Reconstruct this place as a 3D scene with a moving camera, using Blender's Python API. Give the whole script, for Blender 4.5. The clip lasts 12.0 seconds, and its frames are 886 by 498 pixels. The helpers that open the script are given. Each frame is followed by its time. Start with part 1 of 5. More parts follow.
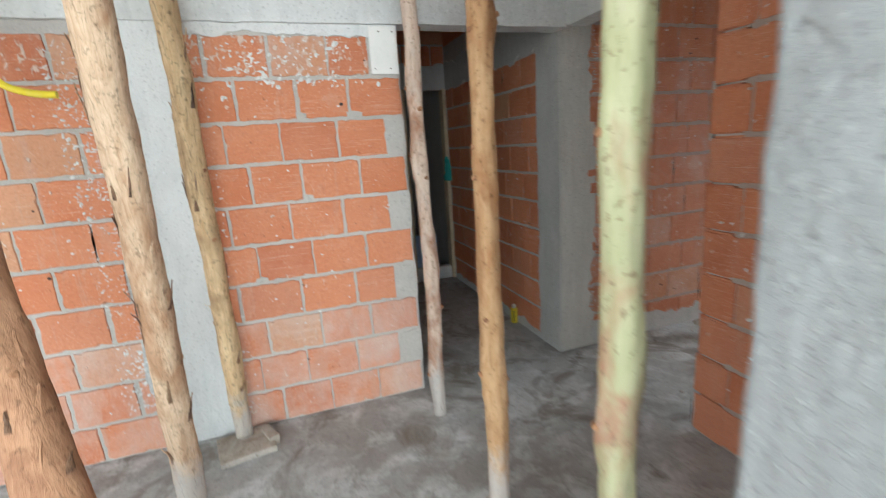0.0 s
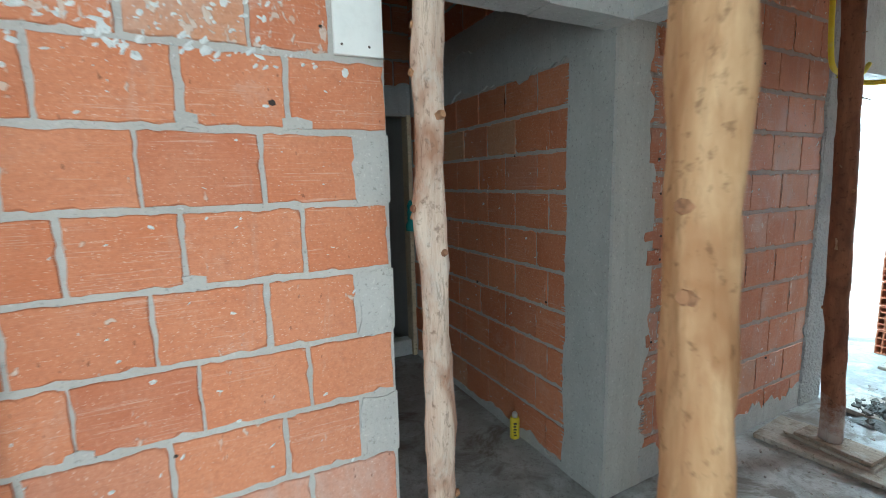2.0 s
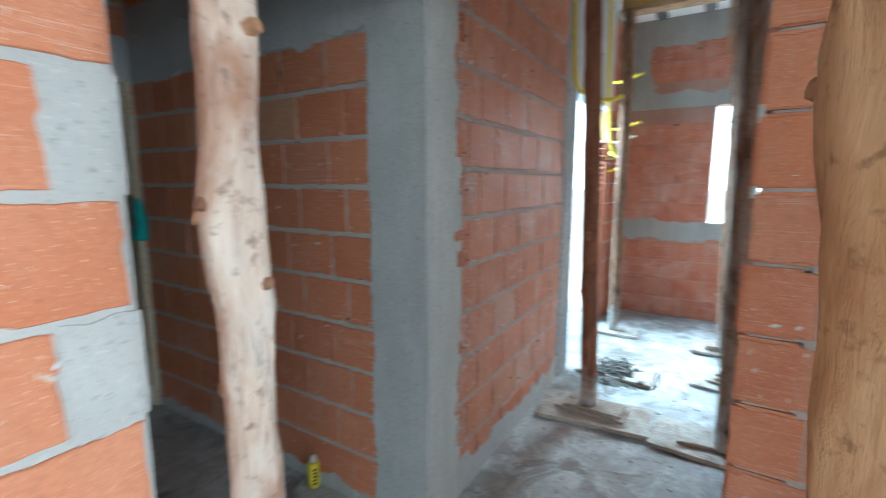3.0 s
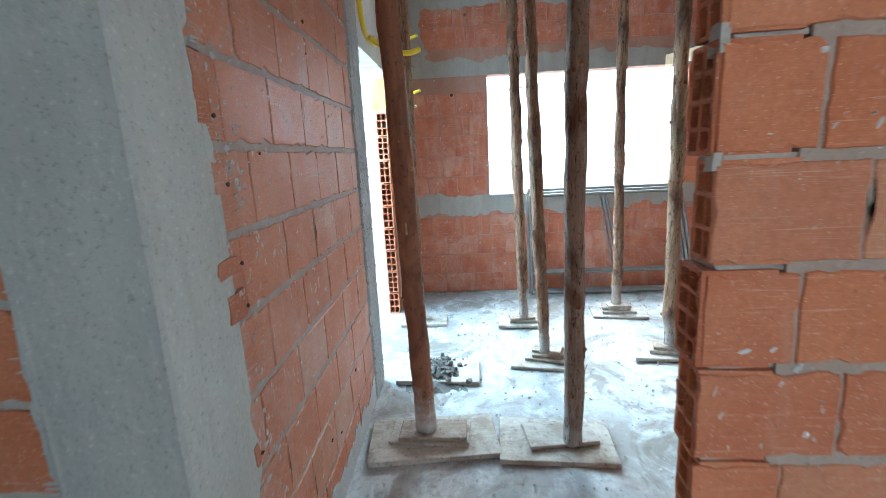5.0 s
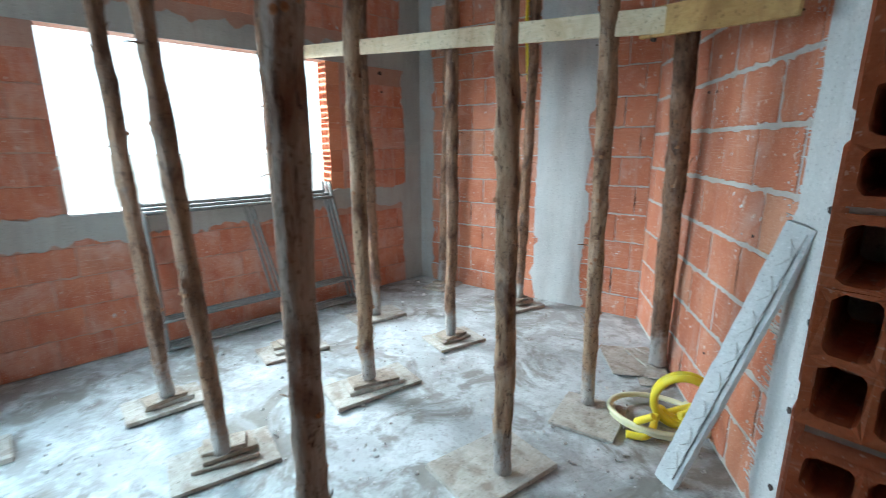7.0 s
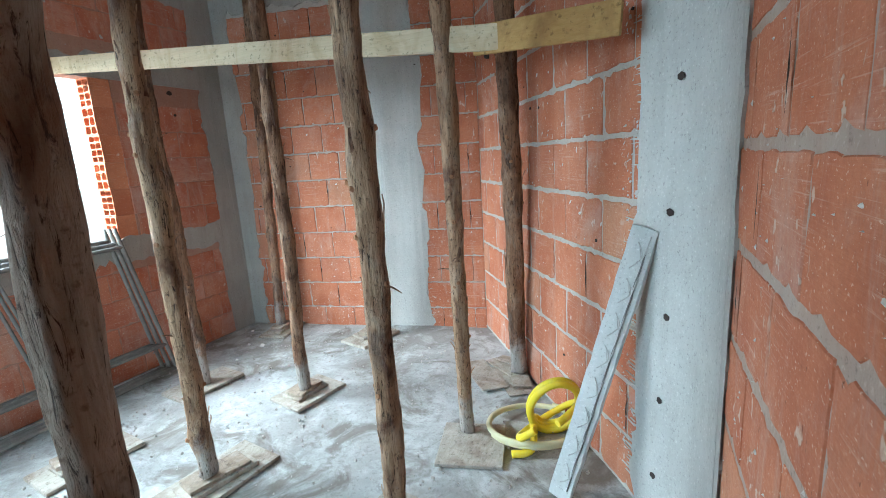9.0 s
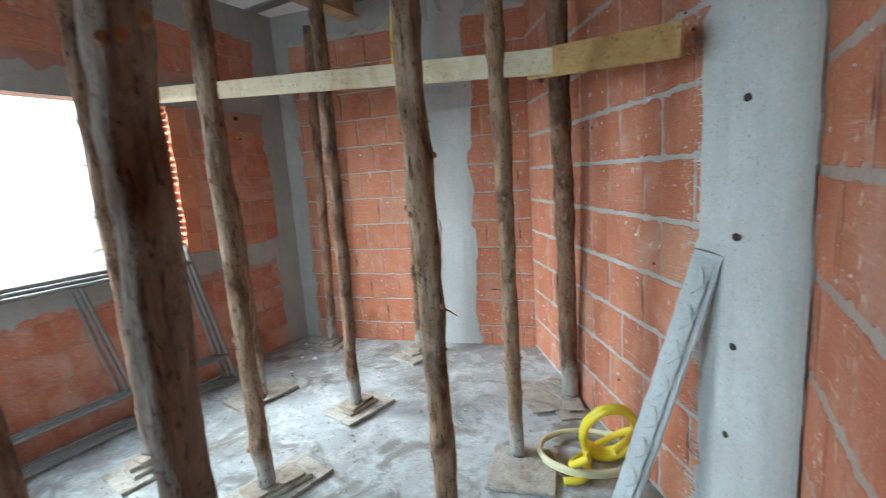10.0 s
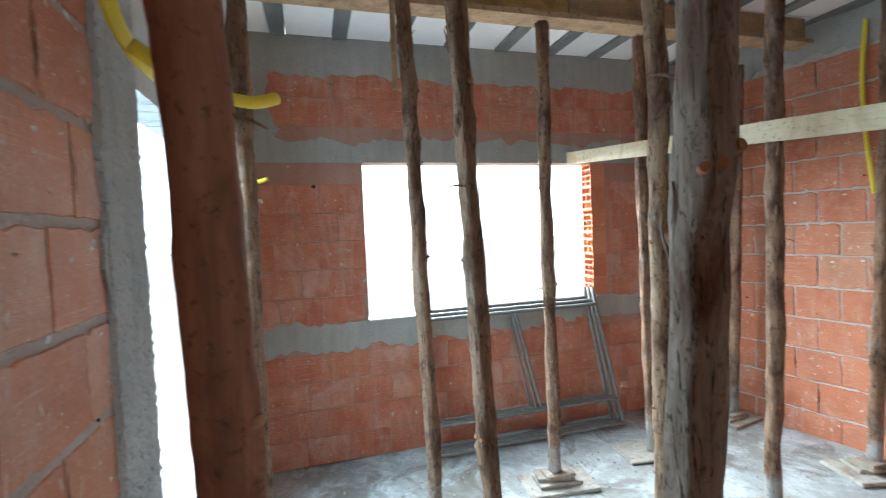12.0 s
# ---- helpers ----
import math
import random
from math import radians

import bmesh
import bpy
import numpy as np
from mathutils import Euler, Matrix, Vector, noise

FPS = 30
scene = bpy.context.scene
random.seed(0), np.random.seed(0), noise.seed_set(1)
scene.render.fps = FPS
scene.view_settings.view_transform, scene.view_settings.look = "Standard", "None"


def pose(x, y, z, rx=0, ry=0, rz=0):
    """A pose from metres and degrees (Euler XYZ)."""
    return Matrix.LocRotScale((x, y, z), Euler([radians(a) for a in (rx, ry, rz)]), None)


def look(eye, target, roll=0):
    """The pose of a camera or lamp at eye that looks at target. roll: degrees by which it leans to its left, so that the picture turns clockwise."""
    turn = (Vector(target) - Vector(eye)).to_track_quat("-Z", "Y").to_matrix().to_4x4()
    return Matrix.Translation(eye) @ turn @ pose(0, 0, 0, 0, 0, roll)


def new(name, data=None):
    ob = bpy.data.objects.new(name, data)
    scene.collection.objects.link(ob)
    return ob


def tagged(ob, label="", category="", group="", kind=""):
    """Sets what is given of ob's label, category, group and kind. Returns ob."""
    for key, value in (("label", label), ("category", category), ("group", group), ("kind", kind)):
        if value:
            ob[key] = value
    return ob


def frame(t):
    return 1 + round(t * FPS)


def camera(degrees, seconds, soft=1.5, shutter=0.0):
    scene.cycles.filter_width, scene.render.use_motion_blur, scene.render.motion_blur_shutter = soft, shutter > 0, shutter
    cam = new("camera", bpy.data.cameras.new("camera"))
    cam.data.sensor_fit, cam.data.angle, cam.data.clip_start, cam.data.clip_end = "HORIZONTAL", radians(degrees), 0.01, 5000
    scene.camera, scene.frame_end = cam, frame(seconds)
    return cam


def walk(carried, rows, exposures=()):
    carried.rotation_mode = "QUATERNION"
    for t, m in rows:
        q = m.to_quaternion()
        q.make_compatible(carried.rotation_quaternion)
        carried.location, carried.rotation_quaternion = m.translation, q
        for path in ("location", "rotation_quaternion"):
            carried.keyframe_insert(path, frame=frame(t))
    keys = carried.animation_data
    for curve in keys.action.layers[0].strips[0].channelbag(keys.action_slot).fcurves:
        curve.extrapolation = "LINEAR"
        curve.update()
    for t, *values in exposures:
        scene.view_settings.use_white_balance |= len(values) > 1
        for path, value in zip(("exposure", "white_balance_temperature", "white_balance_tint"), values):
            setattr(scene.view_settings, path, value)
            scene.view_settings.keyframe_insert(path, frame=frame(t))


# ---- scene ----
cam = camera(88.7, 12.0, soft=0.5, shutter=0.4)
PATH = [
    (0, (0.346, 0.26, 1.469), (0.943, 2.116, 1.024), -3.8),
    (0.5, (0.373, 0.63, 1.519), (0.773, 2.561, 1.187), -5.0),
    (1, (0.384, 0.928, 1.504), (0.748, 2.87, 1.198), -3.6),
    (1.5, (0.419, 1.203, 1.528), (1.061, 3.076, 1.249), -2.3),
    (2, (0.479, 1.424, 1.488), (1.374, 3.19, 1.2), -1.2),
    (2.5, (0.529, 1.69, 1.483), (1.637, 3.326, 1.175), -0.5),
    (3, (0.59, 1.868, 1.458), (2.267, 2.917, 1.161), 0.05),
    (3.5, (0.657, 1.966, 1.465), (2.583, 2.374, 1.107), -0.7),
    (3.7, (0.694, 1.991, 1.463), (2.64, 2.247, 1.08), -0.7),
    (5.3, (1.427, 2.277, 1.466), (3.381, 2.38, 1.055), -2.4),
    (5.5, (1.548, 2.277, 1.463), (3.502, 2.395, 1.053), -0.4),
    (6, (1.824, 2.398, 1.437), (3.747, 2.026, 1.031), -0.3),
    (6.5, (2.003, 2.422, 1.506), (3.664, 1.401, 1.062), 0.1),
    (7, (2.159, 2.295, 1.488), (3.566, 0.948, 1.034), -0.1),
    (7.5, (2.247, 2.174, 1.474), (3.418, 0.62, 1.01), -0.9),
    (9.5, (2.439, 2.154, 1.532), (3.228, 0.356, 1.15), -3.8),
    (10, (2.441, 2.183, 1.549), (3.426, 0.473, 1.227), -4.0),
    (10.5, (2.481, 2.245, 1.558), (3.765, 0.734, 1.295), -4.2),
    (11, (2.544, 2.308, 1.578), (4.113, 1.087, 1.359), -3.5),
    (11.5, (2.602, 2.36, 1.649), (4.409, 1.516, 1.501), -2.8),
    (12, (2.575, 2.41, 1.673), (4.496, 1.858, 1.596), -2.4),
]
# stops of exposure and white balance, as the camera adapts
EXPOSURES = [(0.0, 0.35, 6000, 3), (0.6, 0.4, 5350, 0), (1.0, 0.35, 5500, -1), (1.5, -0.1, 5700, -3), (2.0, 0.3, 5500, -5), (2.5, 0.55, 5150, -6), (3.0, 0.76, 5200, -4), (3.5, 0.92, 5250, -3), (5.5, 0.66, 5250, -4), (6.5, 0.42, 5250, -4), (7.5, 0.12, 5700, -2), (9.5, 0.38, 5500, -4), (10.0, 0.14, 5700, -2), (10.5, 0.02, 5750, -2), (11.0, 0.12, 5700, -2), (12.0, 0.36, 5550, -3)]

walk(cam, [(t, look(eye, target, roll)) for t, eye, target, roll in PATH], EXPOSURES)

# ---- light ----
world = bpy.data.worlds.new("world")
scene.world = world
world.use_nodes = True
wn = world.node_tree.nodes
sky = wn.new("ShaderNodeTexSky")
sky.sky_type, sky.sun_disc = "NISHITA", False
sky.sun_elevation, sky.sun_rotation = radians(52), radians(200)
sky.air_density, sky.dust_density = 1.0, 3.0
world.node_tree.links.new(sky.outputs[0], wn["Background"].inputs[0])
wn["Background"].inputs[1].default_value = 0.15
sun = new("sun", bpy.data.lights.new("sun", "SUN"))
sun.data.energy, sun.data.angle, sun.data.color = 3.5, radians(12), (1.0, 0.96, 0.9)
sun.matrix_world = look((0, 0, 10), (0.34 * 6, 0.94 * 6, 10 - 7.9))


def window_light(name, spot, target, w, h, watts, colour):
    """An area lamp standing in for sky light through one opening."""
    lamp = new(name, bpy.data.lights.new(name, "AREA"))
    lamp.data.shape, lamp.data.size, lamp.data.size_y = "RECTANGLE", w, h
    lamp.data.energy, lamp.data.color = watts, colour
    lamp.matrix_world = look(spot, target)
    return lamp


window_light("sky_light_window", (7.15, 1.9, 2.75), (4.8, 0.1, 0.0), 2.2, 1.5, 600, (0.95, 0.97, 1.0))
window_light("sky_light_door", (5.0, 3.85, 2.0), (4.15, 1.4, 0.0), 1.05, 1.8, 132, (0.66, 0.86, 1.0))
window_light("sky_light_terrace", (-0.4, -3.3, 1.6), (-0.3, 2.7, 1.1), 3.0, 2.2, 210, (0.95, 0.98, 1.0))
# weak fill through an unseen west opening, added to brighten entry wall and pillar
window_light("sky_light_west", (-2.55, 0.2, 1.7), (1.5, 1.9, 0.9), 2.4, 2.0, 9, (0.95, 0.98, 1.0))

# pale overcast haze all round, far outside
haze = bpy.data.materials.new("overcast_haze")
haze.use_nodes = True
glow = haze.node_tree.nodes.new("ShaderNodeEmission")
glow.inputs["Color"].default_value = (0.93, 0.97, 1.0, 1)
glow.inputs["Strength"].default_value = 2.6
haze.node_tree.links.new(glow.outputs[0], haze.node_tree.nodes["Material Output"].inputs["Surface"])


# ---- materials ----
class Nodes:
    """A node material under construction."""

    def __init__(self, name, rough=0.85):
        self.mat = bpy.data.materials.new(name)
        self.mat.use_nodes = True
        self.n = self.mat.node_tree.nodes
        self.l = self.mat.node_tree.links
        self.out = self.n["Principled BSDF"]
        self.out.inputs["Roughness"].default_value = rough
        self.out.inputs["Specular IOR Level"].default_value = 0.3
        geo = self.n.new("ShaderNodeNewGeometry")
        self.place = geo.outputs["Position"]
        self.island = geo.outputs["Random Per Island"]
        self.rand = self.n.new("ShaderNodeObjectInfo").outputs["Random"]
        self.local = self.n.new("ShaderNodeTexCoord").outputs["Object"]

    def link(self, a, b):
        self.l.new(a, b)

    def scaled(self, vec, sx, sy, sz, shift=None):
        m = self.n.new("ShaderNodeMapping")
        m.inputs["Scale"].default_value = (sx, sy, sz)
        self.link(vec, m.inputs["Vector"])
        if shift is not None:
            mul = self.n.new("ShaderNodeMath")
            mul.operation = "MULTIPLY"
            mul.inputs[1].default_value = 37.0
            self.link(shift, mul.inputs[0])
            self.link(mul.outputs[0], m.inputs["Location"])
        return m.outputs[0]

    def noise(self, vec, scale, detail=4, rough=0.6, distort=0.0):
        t = self.n.new("ShaderNodeTexNoise")
        t.inputs["Scale"].default_value = scale
        t.inputs["Detail"].default_value = detail
        t.inputs["Roughness"].default_value = rough
        t.inputs["Distortion"].default_value = distort
        self.link(vec, t.inputs["Vector"])
        return t.outputs["Fac"]

    def ramp(self, fac, *stops):
        r = self.n.new("ShaderNodeValToRGB")
        e = r.color_ramp.elements
        while len(e) < len(stops):
            e.new(0.5)
        for k, (pos, col) in zip(e, stops):
            k.position = pos
            k.color = (*col, 1) if len(col) == 3 else col
        self.link(fac, r.inputs[0])
        return r.outputs[0]

    def mask(self, fac, lo, hi):
        m = self.n.new("ShaderNodeMapRange")
        m.inputs["From Min"].default_value, m.inputs["From Max"].default_value = lo, hi
        self.link(fac, m.inputs["Value"])
        return m.outputs[0]

    def mix(self, fac, a, b, mode="MIX"):
        m = self.n.new("ShaderNodeMix")
        m.data_type, m.blend_type = "RGBA", mode
        for sock, v in ((m.inputs[0], fac), (m.inputs[6], a), (m.inputs[7], b)):
            if isinstance(v, (int, float)):
                sock.default_value = v
            elif isinstance(v, tuple):
                sock.default_value = (*v, 1)
            else:
                self.link(v, sock)
        return m.outputs[2]

    def times(self, a, b):
        m = self.n.new("ShaderNodeMath")
        m.operation = "MULTIPLY"
        for sock, v in zip(m.inputs, (a, b)):
            if isinstance(v, (int, float)):
                sock.default_value = v
            else:
                self.link(v, sock)
        return m.outputs[0]

    def bump(self, height, strength, distance=0.01, under=None):
        b = self.n.new("ShaderNodeBump")
        b.inputs["Strength"].default_value, b.inputs["Distance"].default_value = strength, distance
        self.link(height, b.inputs["Height"])
        if under is not None:
            self.link(under, b.inputs["Normal"])
        return b.outputs[0]

    def done(self, colour, normal=None, rough=None):
        if isinstance(colour, tuple):
            self.out.inputs["Base Color"].default_value = (*colour, 1)
        else:
            self.link(colour, self.out.inputs["Base Color"])
        if normal is not None:
            self.link(normal, self.out.inputs["Normal"])
        if rough is not None:
            self.link(rough, self.out.inputs["Roughness"])
        return self.mat


def brick_material(name, splash, dust, dark=1.0, crimson=1.0, even=0.0, gloss=0.8):
    """Fired clay with combed grooves, kiln shading and mortar splashes."""
    k = Nodes(name, gloss)
    p = k.scaled(k.place, 1, 1, 1, k.rand)
    base = k.ramp(k.rand, (0.0, (0.46 * dark, 0.145 * dark, 0.07 * dark)), (0.3, (0.54 * dark, 0.18 * dark, 0.08 * dark)),
                  (0.62, (0.58 * dark, 0.215 * dark, 0.105 * dark)), (0.9, (0.50 * dark, 0.20 * dark, 0.115 * dark)), (1.0, (0.55 * dark, 0.33 * dark, 0.19 * dark)))
    if even:
        base = k.mix(even, base, (0.54 * dark, 0.19 * dark, 0.09 * dark))
    base = k.mix(1.0, base, (1.0, crimson, 0.5 + 0.5 * crimson), "MULTIPLY")
    cloud = k.noise(p, 5.0, 3, 0.5)
    base = k.mix(k.mask(cloud, 0.35, 0.7), base, k.mix(0.5, base, (0.62, 0.27, 0.15)))
    grain = k.noise(k.scaled(p, 6, 6, 90), 3.0, 4, 0.7)
    base = k.mix(k.times(k.mask(grain, 0.42, 0.75), 0.15), base, (0.66, 0.36, 0.24))
    base = k.mix(k.times(k.mask(k.noise(p, 38, 3, 0.6), 0.5, 0.8), 0.3), base, (0.33, 0.11, 0.06))
    film = k.mask(k.noise(p, 2.3, 6, 0.72, 0.5), 0.66 - dust, 0.98 - dust)
    base = k.mix(k.times(film, 0.75), base, (0.60, 0.48, 0.42))
    spots = k.noise(k.scaled(p, 1, 1, 0.62), 36, 2, 0.55, 0.4)
    patch = k.noise(p, 5.5, 2, 0.5)
    wash = k.times(k.mask(k.noise(k.scaled(k.place, 5.5, 5.5, 0.9), 2.0, 6, 0.7, 0.6), 0.60 - 0.6 * dust, 0.80 - 0.6 * dust), 0.42)
    base = k.mix(wash, base, (0.50, 0.385, 0.32))
    comb = k.noise(k.scaled(k.place, 1.6, 1.6, 60), 2.4, 5, 0.75, 0.3)
    base = k.mix(k.times(k.times(k.mask(comb, 0.56, 0.66), k.mask(k.noise(k.place, 3.1, 3, 0.6), 0.48, 0.6)), 0.45), base, (0.70, 0.55, 0.46))
    spl = k.times(k.mask(spots, 0.70 - splash * 0.10, 0.735 - splash * 0.10), k.mask(patch, 0.50 - splash * 0.18, 0.62 - splash * 0.18))
    base = k.mix(k.times(spl, 0.8), base, (0.62, 0.52, 0.44))
    fine = k.noise(p, 95, 4, 0.75)
    base = k.mix(k.times(k.mask(fine, 0.5, 0.72), 0.35), base, (0.30, 0.10, 0.055))
    base = k.mix(k.times(k.mask(fine, 0.44, 0.3), 0.3), base, (0.72, 0.42, 0.28))
    fleck = k.mask(k.noise(k.scaled(p, 1, 1, 1.6), 130, 2, 0.5), 0.66, 0.70)
    base = k.mix(k.times(fleck, 0.55), base, (0.74, 0.58, 0.47))
    chip = k.mask(k.noise(k.scaled(p, 1, 1, 0.45), 70, 2, 0.5), 0.27, 0.24)
    base = k.mix(k.times(chip, 0.6), base, (0.13, 0.05, 0.03))
    nrm = k.bump(grain, 0.28, 0.004)
    nrm = k.bump(fine, 0.35, 0.004, nrm)
    nrm = k.bump(spl, 0.6, 0.006, nrm)
    return k.done(base, nrm)


def plaster_material(name, low, high, stain, bump=0.4, gloss=0.92):
    k = Nodes(name, gloss)
    big = k.noise(k.place, 1.7, 5, 0.62, 0.3)
    fine = k.noise(k.place, 30, 5, 0.7)
    streak = k.noise(k.scaled(k.place, 7, 7, 1.1), 2.2, 4, 0.6)
    col = k.mix(k.mask(big, 0.3, 0.72), low, high)
    col = k.mix(k.times(k.mask(streak, 0.45, 0.75), 0.45), col, stain)
    col = k.mix(k.times(k.mask(fine, 0.55, 0.8), 0.35), col, tuple(v * 0.72 for v in low))
    pit = k.noise(k.place, 85, 3, 0.6)
    col = k.mix(k.times(k.mask(pit, 0.40, 0.30), 0.55), col, tuple(v * 0.5 for v in low))
    col = k.mix(k.times(k.mask(pit, 0.60, 0.70), 0.40), col, tuple(min(0.85, v * 1.35) for v in high))
    n = k.bump(fine, bump, 0.006)
    n = k.bump(pit, bump * 0.7, 0.004, n)
    n = k.bump(k.noise(k.place, 7, 4, 0.6), bump, 0.012, n)
    return k.done(col, n)


def wood_material(name, low, high, deep, long_axis=(14, 14, 1.2), rough=0.78, dust=0.0, crack=0.0, relief=0.8):
    k = Nodes(name, rough)
    p = k.scaled(k.place, *long_axis, k.rand)
    fib = k.noise(p, 5, 6, 0.7, 0.6)
    blot = k.noise(k.scaled(k.place, 3, 3, 1.6, k.rand), 2.0, 4, 0.6, 0.8)
    col = k.mix(k.mask(fib, 0.3, 0.7), low, high)
    col = k.mix(k.mask(blot, 0.48, 0.66), col, deep)
    col = k.mix(k.times(k.mask(k.noise(k.place, 48, 3, 0.6), 0.58, 0.70), 0.6), col, tuple(v * 0.4 for v in deep))
    if dust:
        col = k.mix(k.times(k.mask(k.noise(k.scaled(k.place, 1, 1, 0.5), 13, 5, 0.75), 0.5, 0.66), dust), col, (0.56, 0.51, 0.45))
    n = k.bump(fib, relief, 0.008)
    n = k.bump(blot, 0.5 * relief, 0.01, n)
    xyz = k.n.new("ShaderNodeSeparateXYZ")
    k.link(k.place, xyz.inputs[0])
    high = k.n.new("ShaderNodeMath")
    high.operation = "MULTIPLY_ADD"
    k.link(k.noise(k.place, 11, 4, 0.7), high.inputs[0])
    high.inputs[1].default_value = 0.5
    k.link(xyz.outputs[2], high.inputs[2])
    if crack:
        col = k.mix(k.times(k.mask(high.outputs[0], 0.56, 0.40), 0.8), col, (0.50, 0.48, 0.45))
    if crack:
        slit = k.noise(k.scaled(k.place, 30, 30, 4.5, k.rand), 2.2, 5, 0.75, 1.2)
        gap = k.mask(slit, 0.44, 0.36)
        col = k.mix(k.times(gap, crack), col, tuple(v * 0.22 for v in deep))
        n = k.bump(slit, crack, 0.02, n)
    return k.done(col, n)


def plain_material(name, col, rough=0.5, metal=0.0, wear=0.25, worn=(0.5, 0.48, 0.44)):
    k = Nodes(name, rough)
    k.out.inputs["Metallic"].default_value = metal
    f = k.noise(k.place, 22, 5, 0.7)
    c = k.mix(k.times(k.mask(f, 0.5, 0.75), wear), col, worn)
    return k.done(c, k.bump(f, 0.15, 0.003))


def floor_material():
    k = Nodes("raw_concrete_floor", 0.85)
    big = k.noise(k.place, 0.9, 5, 0.6, 0.6)
    mid = k.noise(k.place, 4.2, 6, 0.68, 0.4)
    fine = k.noise(k.place, 45, 4, 0.7)
    col = k.mix(k.mask(big, 0.38, 0.62), (0.28, 0.265, 0.245), (0.45, 0.46, 0.455))
    col = k.mix(k.times(k.mask(mid, 0.47, 0.63), 0.85), col, (0.575, 0.59, 0.59))
    col = k.mix(k.times(k.mask(k.noise(k.place, 2.1, 5, 0.66, 1.2), 0.53, 0.63), 0.75), col, (0.16, 0.135, 0.105))
    col = k.mix(k.times(k.mask(k.noise(k.place, 15, 5, 0.75, 0.5), 0.52, 0.64), 0.5), col, (0.27, 0.26, 0.25))
    col = k.mix(k.times(k.mask(fine, 0.54, 0.7), 0.55), col, (0.2, 0.19, 0.18))
    rough = k.mask(mid, 0.2, 0.65)
    n = k.bump(fine, 0.5, 0.006)
    n = k.bump(mid, 0.6, 0.02, n)
    sep = k.n.new("ShaderNodeMapRange")
    sep.inputs["To Min"].default_value, sep.inputs["To Max"].default_value = 0.55, 0.95
    k.link(rough, sep.inputs["Value"])
    return k.done(col, n, sep.outputs[0])


BRICK = brick_material("clay_brick", 0.15, 0.05)
BRICK_PINK = brick_material("clay_brick_pale", 0.2, 0.27)
BRICK_SPLASHED = brick_material("clay_brick_splashed", 1.2, 0.12)
BRICK_DUSTY = brick_material("clay_brick_dusty", 0.35, 0.11, 0.76, 0.84, 0.55)
BRICK_ROSE = brick_material("clay_brick_rose", 0.5, 0.15, 0.86, 0.97, 0.5, 0.5)
BRICK_WARM = brick_material("clay_brick_warm", 0.45, 0.13, 0.80, 0.92, 0.3)
BRICK_RED = brick_material("clay_brick_red", 0.3, 0.17, 0.74, 0.80, 0.45)
CLAY = brick_material("hollow_clay", 0.1, 0.0)
MORTAR = plaster_material("mortar", (0.40, 0.375, 0.345), (0.52, 0.49, 0.455), (0.45, 0.42, 0.38), 0.8)
MORTAR_RED = plaster_material("brick_dusted_mortar", (0.34, 0.17, 0.12), (0.44, 0.30, 0.24), (0.36, 0.16, 0.10), 0.6)
MORTAR_WARM = plaster_material("warm_mortar", (0.36, 0.27, 0.225), (0.46, 0.40, 0.355), (0.36, 0.25, 0.2), 0.8)
RENDER_WARM = plaster_material("brownish_cement_render", (0.31, 0.30, 0.275), (0.42, 0.405, 0.375), (0.28, 0.25, 0.22))
RENDER_GREY = plaster_material("grey_cement_render", (0.41, 0.408, 0.39), (0.53, 0.527, 0.505), (0.365, 0.36, 0.345))
RENDER_SMOOTH = plaster_material("trowelled_grey_render", (0.44, 0.43, 0.395), (0.56, 0.55, 0.51), (0.37, 0.35, 0.315), 0.5, 0.55)
RENDER_PALE = plaster_material("pale_cement_render", (0.60, 0.60, 0.585), (0.72, 0.72, 0.70), (0.50, 0.50, 0.485), 0.9)
RENDER_COLUMN = plaster_material("mottled_column_render", (0.46, 0.46, 0.445), (0.62, 0.615, 0.59), (0.40, 0.39, 0.37), 0.9)
RENDER_NEAR = plaster_material("speckled_grey_render", (0.33, 0.335, 0.33), (0.44, 0.445, 0.44), (0.29, 0.295, 0.29), 1.4)
RENDER_ROUGH = plaster_material("rough_stippled_render", (0.36, 0.37, 0.365), (0.50, 0.51, 0.50), (0.30, 0.305, 0.30), 1.6)
CONCRETE = plaster_material("cast_concrete", (0.54, 0.54, 0.525), (0.68, 0.675, 0.655), (0.46, 0.46, 0.45), 0.6)
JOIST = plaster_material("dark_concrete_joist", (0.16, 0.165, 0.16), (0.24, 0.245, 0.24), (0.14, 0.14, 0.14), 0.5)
RUBBLE = plaster_material("dark_rubble", (0.10, 0.095, 0.085), (0.20, 0.19, 0.175), (0.085, 0.075, 0.065), 1.0)
FLOOR = floor_material()
GROUND = plaster_material("sandy_ground", (0.55, 0.52, 0.47), (0.66, 0.63, 0.58), (0.5, 0.47, 0.42))
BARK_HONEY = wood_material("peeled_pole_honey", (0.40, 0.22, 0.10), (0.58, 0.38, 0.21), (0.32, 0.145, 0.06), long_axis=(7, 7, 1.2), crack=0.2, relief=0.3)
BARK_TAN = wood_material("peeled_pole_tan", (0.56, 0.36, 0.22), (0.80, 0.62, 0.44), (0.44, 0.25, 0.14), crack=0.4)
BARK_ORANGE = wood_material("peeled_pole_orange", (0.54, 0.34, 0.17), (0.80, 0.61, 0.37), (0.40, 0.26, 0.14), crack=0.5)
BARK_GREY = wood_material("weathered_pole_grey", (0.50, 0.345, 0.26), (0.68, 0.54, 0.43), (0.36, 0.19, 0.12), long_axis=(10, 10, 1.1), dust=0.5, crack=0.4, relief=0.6)
